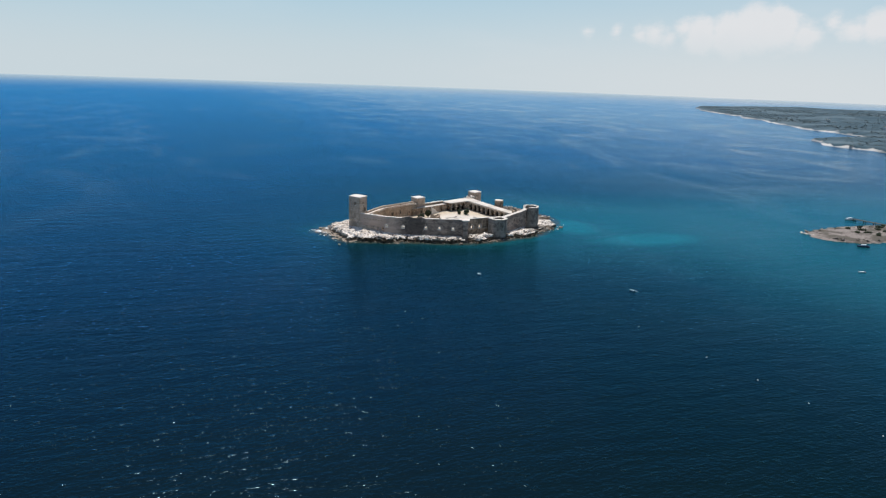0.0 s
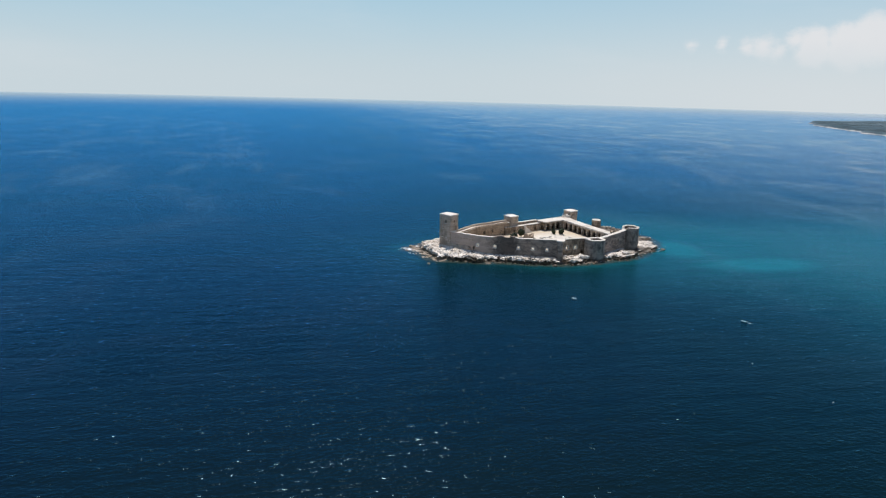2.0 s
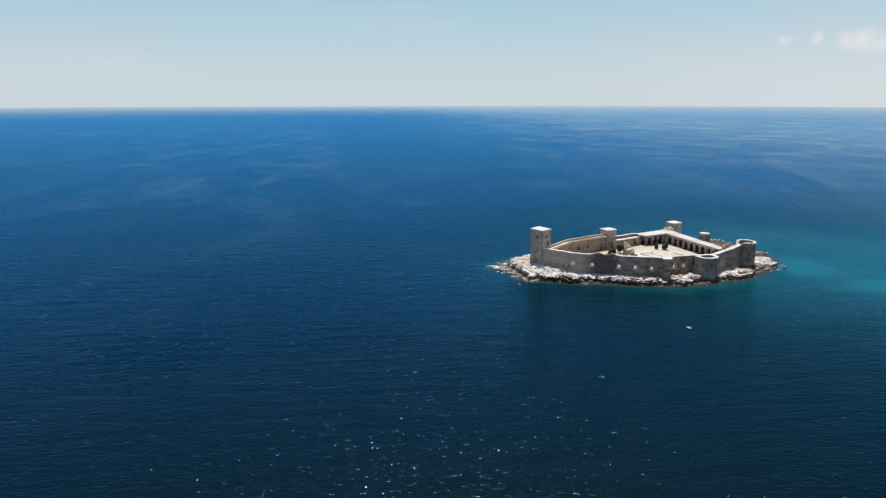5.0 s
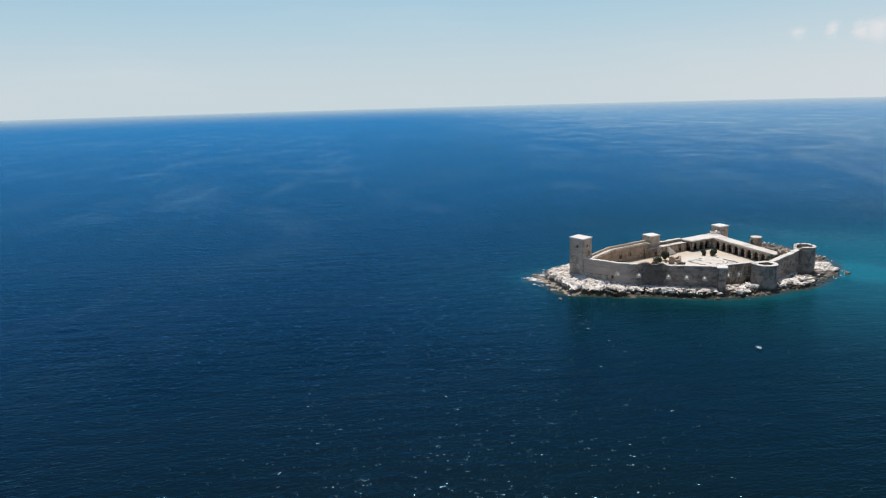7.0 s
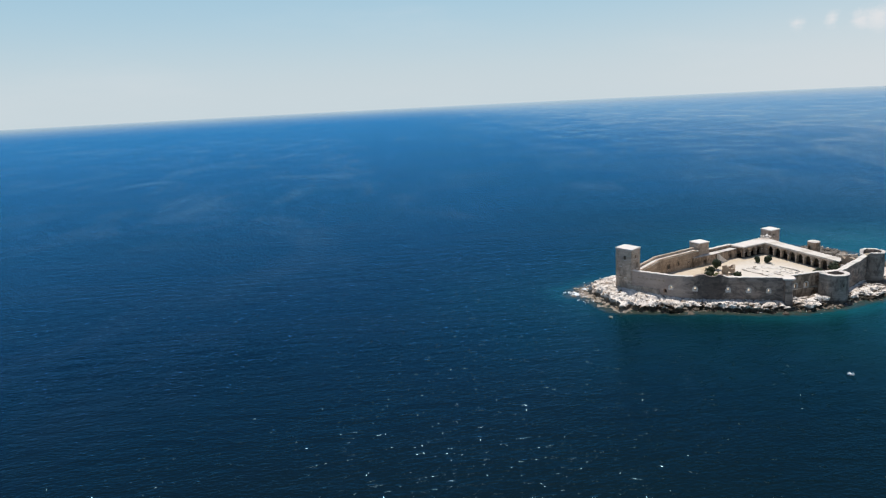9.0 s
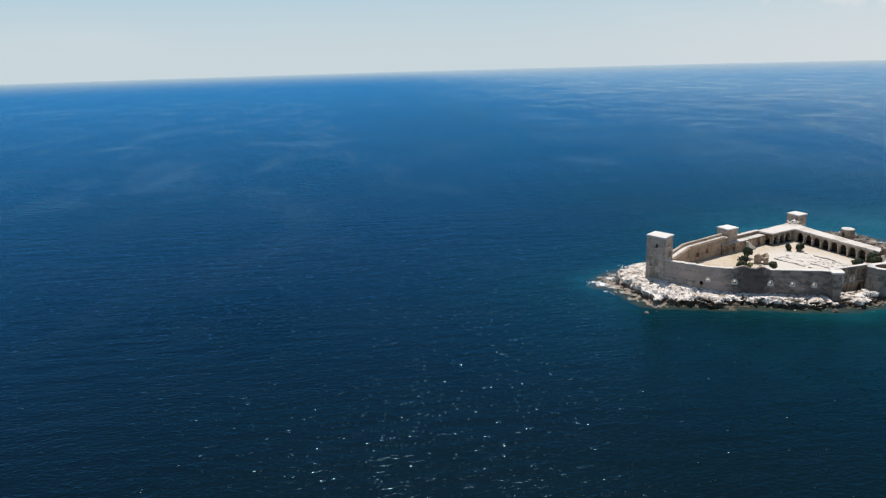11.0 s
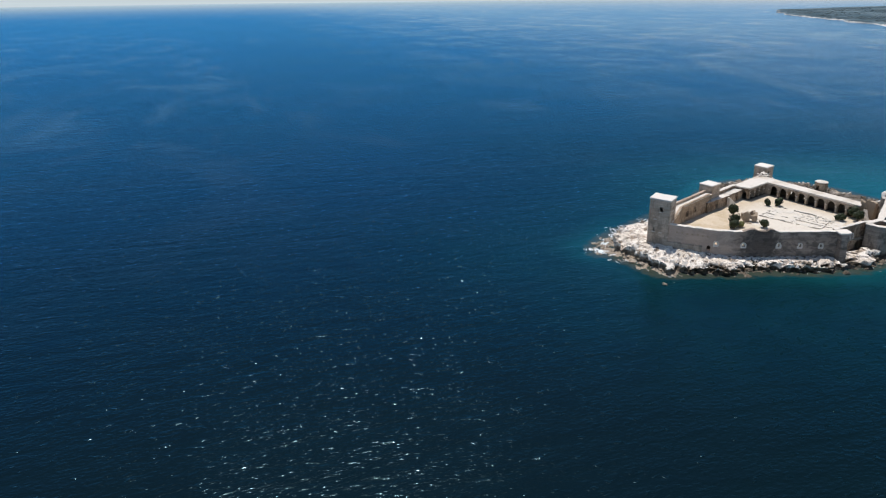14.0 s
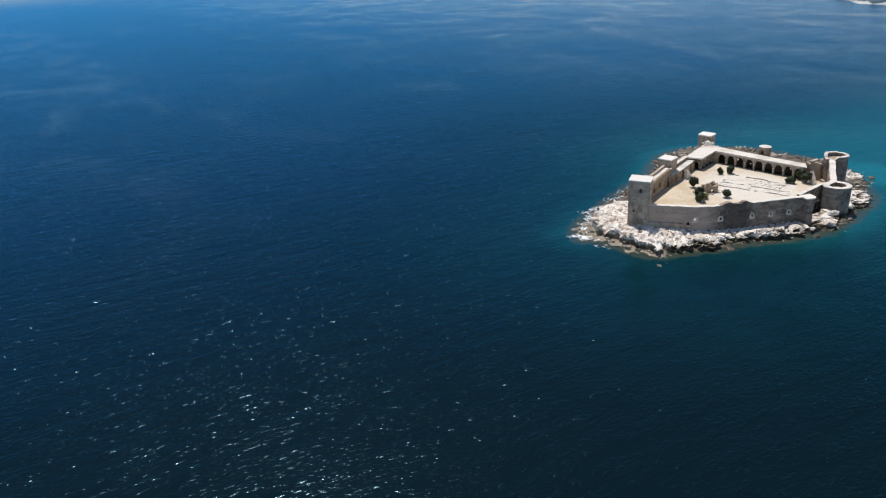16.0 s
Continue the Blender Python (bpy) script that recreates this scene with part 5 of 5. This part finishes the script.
def make_buoy():
    t = empty("buoy", "round white marker buoy floating in a line", "buoy", "marker buoys")
    q = Quads()
    m, lv = 12, 7
    rings = [[(0.15 * math.sin(math.pi * j / lv) * math.cos(2 * math.pi * i / m), 0.15 * math.sin(math.pi * j / lv) * math.sin(2 * math.pi * i / m), 0.06 - 0.15 * math.cos(math.pi * j / lv)) for i in range(m)] for j in range(lv + 1)]
    for a, b in zip(rings, rings[1:]):
        for i in range(m):
            q.face([a[i], a[(i + 1) % m], b[(i + 1) % m], b[i]])
    q.build("float", M_BOAT_WHITE, t, "", True)
    q = Quads()
    q.box((0, 0, 0.24), (0.06, 0.06, 0.1), 0)
    q.build("ring", M_BOAT_DARK, t, "dark mooring ring")
    return t


buoy = make_buoy()
buoy.location = (21.0, -103.0, 0)
for bx, by in ((24.0, -124.0), (26.0, -137.0), (27.5, -148.5), (29.7, -162.4)):
    copy_thing(buoy, pose(bx, by, 0, 0, 0, bx * 11))

# ---- near spit with its pier ----
M_SPIT = plain_stone("spit_gravel", (0.25, 0.215, 0.195), 0.5, 0.7, 0.35, (0.10, 0.088, 0.072), (0.44, 0.58))
SPIT = [(156, -26), (159, -35), (164, -39), (181, -41), (204, -44), (300, -55), (420, -78), (433, 93), (301, 27), (228, -6), (212, -11), (197, -10), (182, -11), (170, -14), (160, -17)]


def make_spit():
    q = Quads()
    n = len(SPIT)
    for i in range(n):
        a, b = Vector(SPIT[i]), Vector(SPIT[(i + 1) % n])
        m = max(2, int((b - a).length / 1.6))
        for j in range(m):
            p, r = a.lerp(b, j / m), a.lerp(b, (j + 1) / m)
            lev = []
            for w in (p, r):
                wob = noise.noise_vector(Vector((w.x * 0.35, w.y * 0.35, 0))) * 2.6
                e = Vector((w.x + wob.x, w.y + wob.y))
                mid = Vector((e.x, -26 - 0.0003 * (e.x - 185) ** 2)) if e.x > 171 else Vector((171, -26))
                lev.append([(*(mid + (e - mid) * f), z + 0.25 * noise.noise((e.x * 0.3, e.y * 0.3, f * 3))) for f, z in ((1.06, -0.6), (1.0, 0.1), (0.8, 0.7), (0.45, 1.1), (0.0, 1.2))])
            for g, h in zip(zip(lev[0], lev[0][1:]), zip(lev[1], lev[1][1:])):
                q.face([g[0], h[0], h[1], g[1]])
    ob = tagged(q.build("spit", M_SPIT), "low gravel spit with scrub and rocks at the water's edge", "ground", "", "structure")
    rnd = random.Random(4)
    rubble("rock", ob, [(x, y, 0.6) for x, y in ((rnd.uniform(159, 211), rnd.uniform(-38, -14)) for i in range(150))], 1.1, M_SPIT, 5)
    rubble("rock", ob, [(158.6 - i * 0.1 + rnd.uniform(-0.6, 0.6), -23.8 + i * 0.8 + rnd.uniform(-0.5, 0.5), 0.0) for i in range(10)], 0.9, M_COPING, 6)
    q = Quads()
    for i in range(26):
        foliage(q, (rnd.uniform(175, 214), rnd.uniform(-34, -17), 1.5), (1.4, 1.2, 0.6), 60, rnd, 0.35)
    tagged(q.build("scrub", M_LEAF), "low dark green scrub on the spit", "scrub", "", "stuff")


make_spit()


def make_pier():
    t = empty("pier", "dark timber pier on posts running out from the shore", "pier")
    a, b = Vector((206.0, 0.5)), Vector((210.5, -22.0))
    way = (b - a).normalized()
    rz = math.degrees(math.atan2(way.y, way.x))
    n = 20
    for i in range(n):
        p = a + way * ((b - a).length * (i + 0.5) / n)
        q = Quads()
        q.box((p.x, p.y, 0.9), (1.05, 2.2, 0.14), rz, 0.02)
        q.build("plank", M_WOOD, t)
    side = Vector((-way.y, way.x))
    for i in range(0, n, 4):
        for s in (-0.95, 0.95):
            p = a + way * ((b - a).length * (i + 0.5) / n) + side * s
            q = Quads()
            q.box((p.x, p.y, 0.1), (0.28, 0.28, 1.7), rz)
            q.build("post", M_WOOD, t)


make_pier()

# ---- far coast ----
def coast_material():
    m, k = material("haze_tinted_coast_scrub")
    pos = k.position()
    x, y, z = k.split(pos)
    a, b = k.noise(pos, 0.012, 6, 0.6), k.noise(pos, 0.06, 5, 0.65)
    # aerial haze put into the base colour: scrub and clearings turned bluish
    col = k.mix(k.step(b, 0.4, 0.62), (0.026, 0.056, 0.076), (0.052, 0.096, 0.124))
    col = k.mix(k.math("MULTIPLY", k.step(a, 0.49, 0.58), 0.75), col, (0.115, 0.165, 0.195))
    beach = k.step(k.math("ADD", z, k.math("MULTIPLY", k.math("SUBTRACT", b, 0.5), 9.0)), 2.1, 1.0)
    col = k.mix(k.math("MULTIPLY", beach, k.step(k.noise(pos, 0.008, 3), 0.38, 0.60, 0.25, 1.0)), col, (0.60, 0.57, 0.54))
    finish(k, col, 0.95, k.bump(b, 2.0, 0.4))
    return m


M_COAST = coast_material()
M_HOUSE = paint("white_render", (0.66, 0.65, 0.64), 0.8)
M_TILE = paint("dull_roof_tile", (0.30, 0.22, 0.19), 0.85)
COAST = [(1397, 1595), (1293, 1476), (1188, 1356), (1097, 1176), (1023, 1012), (971, 914), (904, 787), (851, 698), (807, 605), (785, 539), (772, 482), (833, 416), (1133, 310), (1573, 152)]
HEAD = [(960, 470), (800, 460), (690, 452), (614, 432), (606, 402), (590, 365), (577, 332), (563, 298), (575, 250), (660, 170), (950, 40)]


def make_coast(line, depth, high, seed, label, mat=None):
    pts = [Vector(p) for p in line]
    seg = []
    for a, b in zip(pts, pts[1:]):
        m = max(2, int((b - a).length / 28))
        seg += [a.lerp(b, j / m) for j in range(m)]
    seg.append(pts[-1])
    rows = [0.0, 0.006, 0.014, 0.03, 0.06, 0.1, 0.16, 0.24, 0.34, 0.46, 0.6, 0.78, 1.0]
    inland = Vector((0.86, -0.50))
    verts, faces = [], []
    for p in seg:
        wob = noise.noise((p.x * 0.012, p.y * 0.012, seed)) * 22 + noise.noise((p.x * 0.05, p.y * 0.05, seed)) * 7
        for r in rows:
            w = p + inland * (r * depth + wob * (1 - r))
            rough = noise.noise((w.x * 0.004, w.y * 0.004, seed)) * 0.5 + noise.noise((w.x * 0.015, w.y * 0.015, seed)) * 0.22 + noise.noise((w.x * 0.05, w.y * 0.05, seed)) * 0.1
            z = -1.0 + 4.6 * smooth(r, 0, 0.009) + high * (smooth(r, 0.012, 0.5) ** 0.8) * (0.75 + rough)
            verts.append((w.x, w.y, z))
    k = len(rows)
    for i in range(len(seg) - 1):
        for j in range(k - 1):
            a = i * k + j
            faces.append((a, a + k, a + k + 1, a + 1))
    me = bpy.data.meshes.new("coast")
    me.from_pydata(verts, [], faces)
    me.materials.append(mat or M_COAST)
    me.polygons.foreach_set("use_smooth", [True] * len(faces))
    return tagged(new("coast", me), label, "coast", "", "structure"), seg, inland


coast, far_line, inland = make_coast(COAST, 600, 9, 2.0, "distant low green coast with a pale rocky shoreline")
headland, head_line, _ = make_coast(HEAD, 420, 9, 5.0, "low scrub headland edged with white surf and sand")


def ray_height(x, y):
    best = -1.0
    for ob in (coast, headland):
        hit, loc, nrm, i = ob.ray_cast(Vector((x, y, 400)), Vector((0, 0, -1)))
        if hit:
            best = max(best, loc.z)
    return best


def make_houses():
    rnd = random.Random(31)
    n = 0
    while n < 34:
        p = far_line[rnd.randrange(int(len(far_line) * 0.35), int(len(far_line) * 0.92))] + inland * rnd.uniform(60, 420) + Vector((rnd.uniform(-20, 20), rnd.uniform(-20, 20)))
        z = ray_height(p.x, p.y)
        if z < 2:
            continue
        n += 1
        w, d, h = rnd.uniform(6, 10), rnd.uniform(5, 8), rnd.choice((3.2, 3.4, 6.0))
        t = empty("house", "distant white rendered house among coastal scrub", "house", "houses on the far coast")
        t.matrix_basis = pose(p.x, p.y, z - 0.5, 0, 0, rnd.uniform(0, 180))
        q = Quads()
        q.box((0, 0, h / 2), (w, d, h))
        wall = q.build("wall", M_HOUSE, t)
        q = Quads()
        q.box((0, 0, h + 0.25), (w + 0.8, d + 0.8, 0.5))
        q.build("roof", M_TILE if rnd.random() < 0.5 else M_HOUSE, t)
        for s in (-0.25, 0.25):
            for sy in (-1, 1):
                q = Quads()
                q.box((s * w, sy * (d / 2 + 0.02), h * 0.55), (1.4, 0.12, 1.5))
                q.build("window", M_BOAT_DARK, wall)


make_houses()


def make_woods():
    rnd = random.Random(17)
    q = Quads()
    for i in range(15000):
        line = far_line if i < 12500 else head_line
        p = line[rnd.randrange(int(len(line) * 0.08), len(line))] + inland * (22 + 760 * rnd.random() ** 1.5) + Vector((rnd.uniform(-25, 25), rnd.uniform(-25, 25)))
        if noise.noise((p.x * 0.009, p.y * 0.009, 7)) + 0.5 * noise.noise((p.x * 0.03, p.y * 0.03, 8)) < rnd.uniform(-0.25, 0.2):
            continue
        z = ray_height(p.x, p.y)
        if z < 2.5:
            continue
        r = rnd.uniform(1.1, 2.6)
        for k in range(8):
            d = Vector((rnd.gauss(0, 1), rnd.gauss(0, 1), abs(rnd.gauss(0.4, 0.7)))).normalized()
            c = Vector((p.x, p.y, z + r * 0.1)) + Vector((d.x, d.y, d.z * 0.5)) * r * 0.8
            d = (d * 0.45 + Vector((0, 0, 1))).normalized()
            t1 = d.orthogonal().normalized()
            t2 = d.cross(t1)
            s = r * rnd.uniform(0.4, 0.75)
            q.face([c + t1 * s, c + t2 * s, c - t1 * s, c - t2 * s])
    # distance haze is mixed into the leaf colours as well
    tagged(q.build("woods", leaf_material("haze_tinted_far_leaf", (0.040, 0.076, 0.092), (0.072, 0.114, 0.128))), "distant scattered dark green trees along the coast", "woods", "", "stuff")


make_woods()
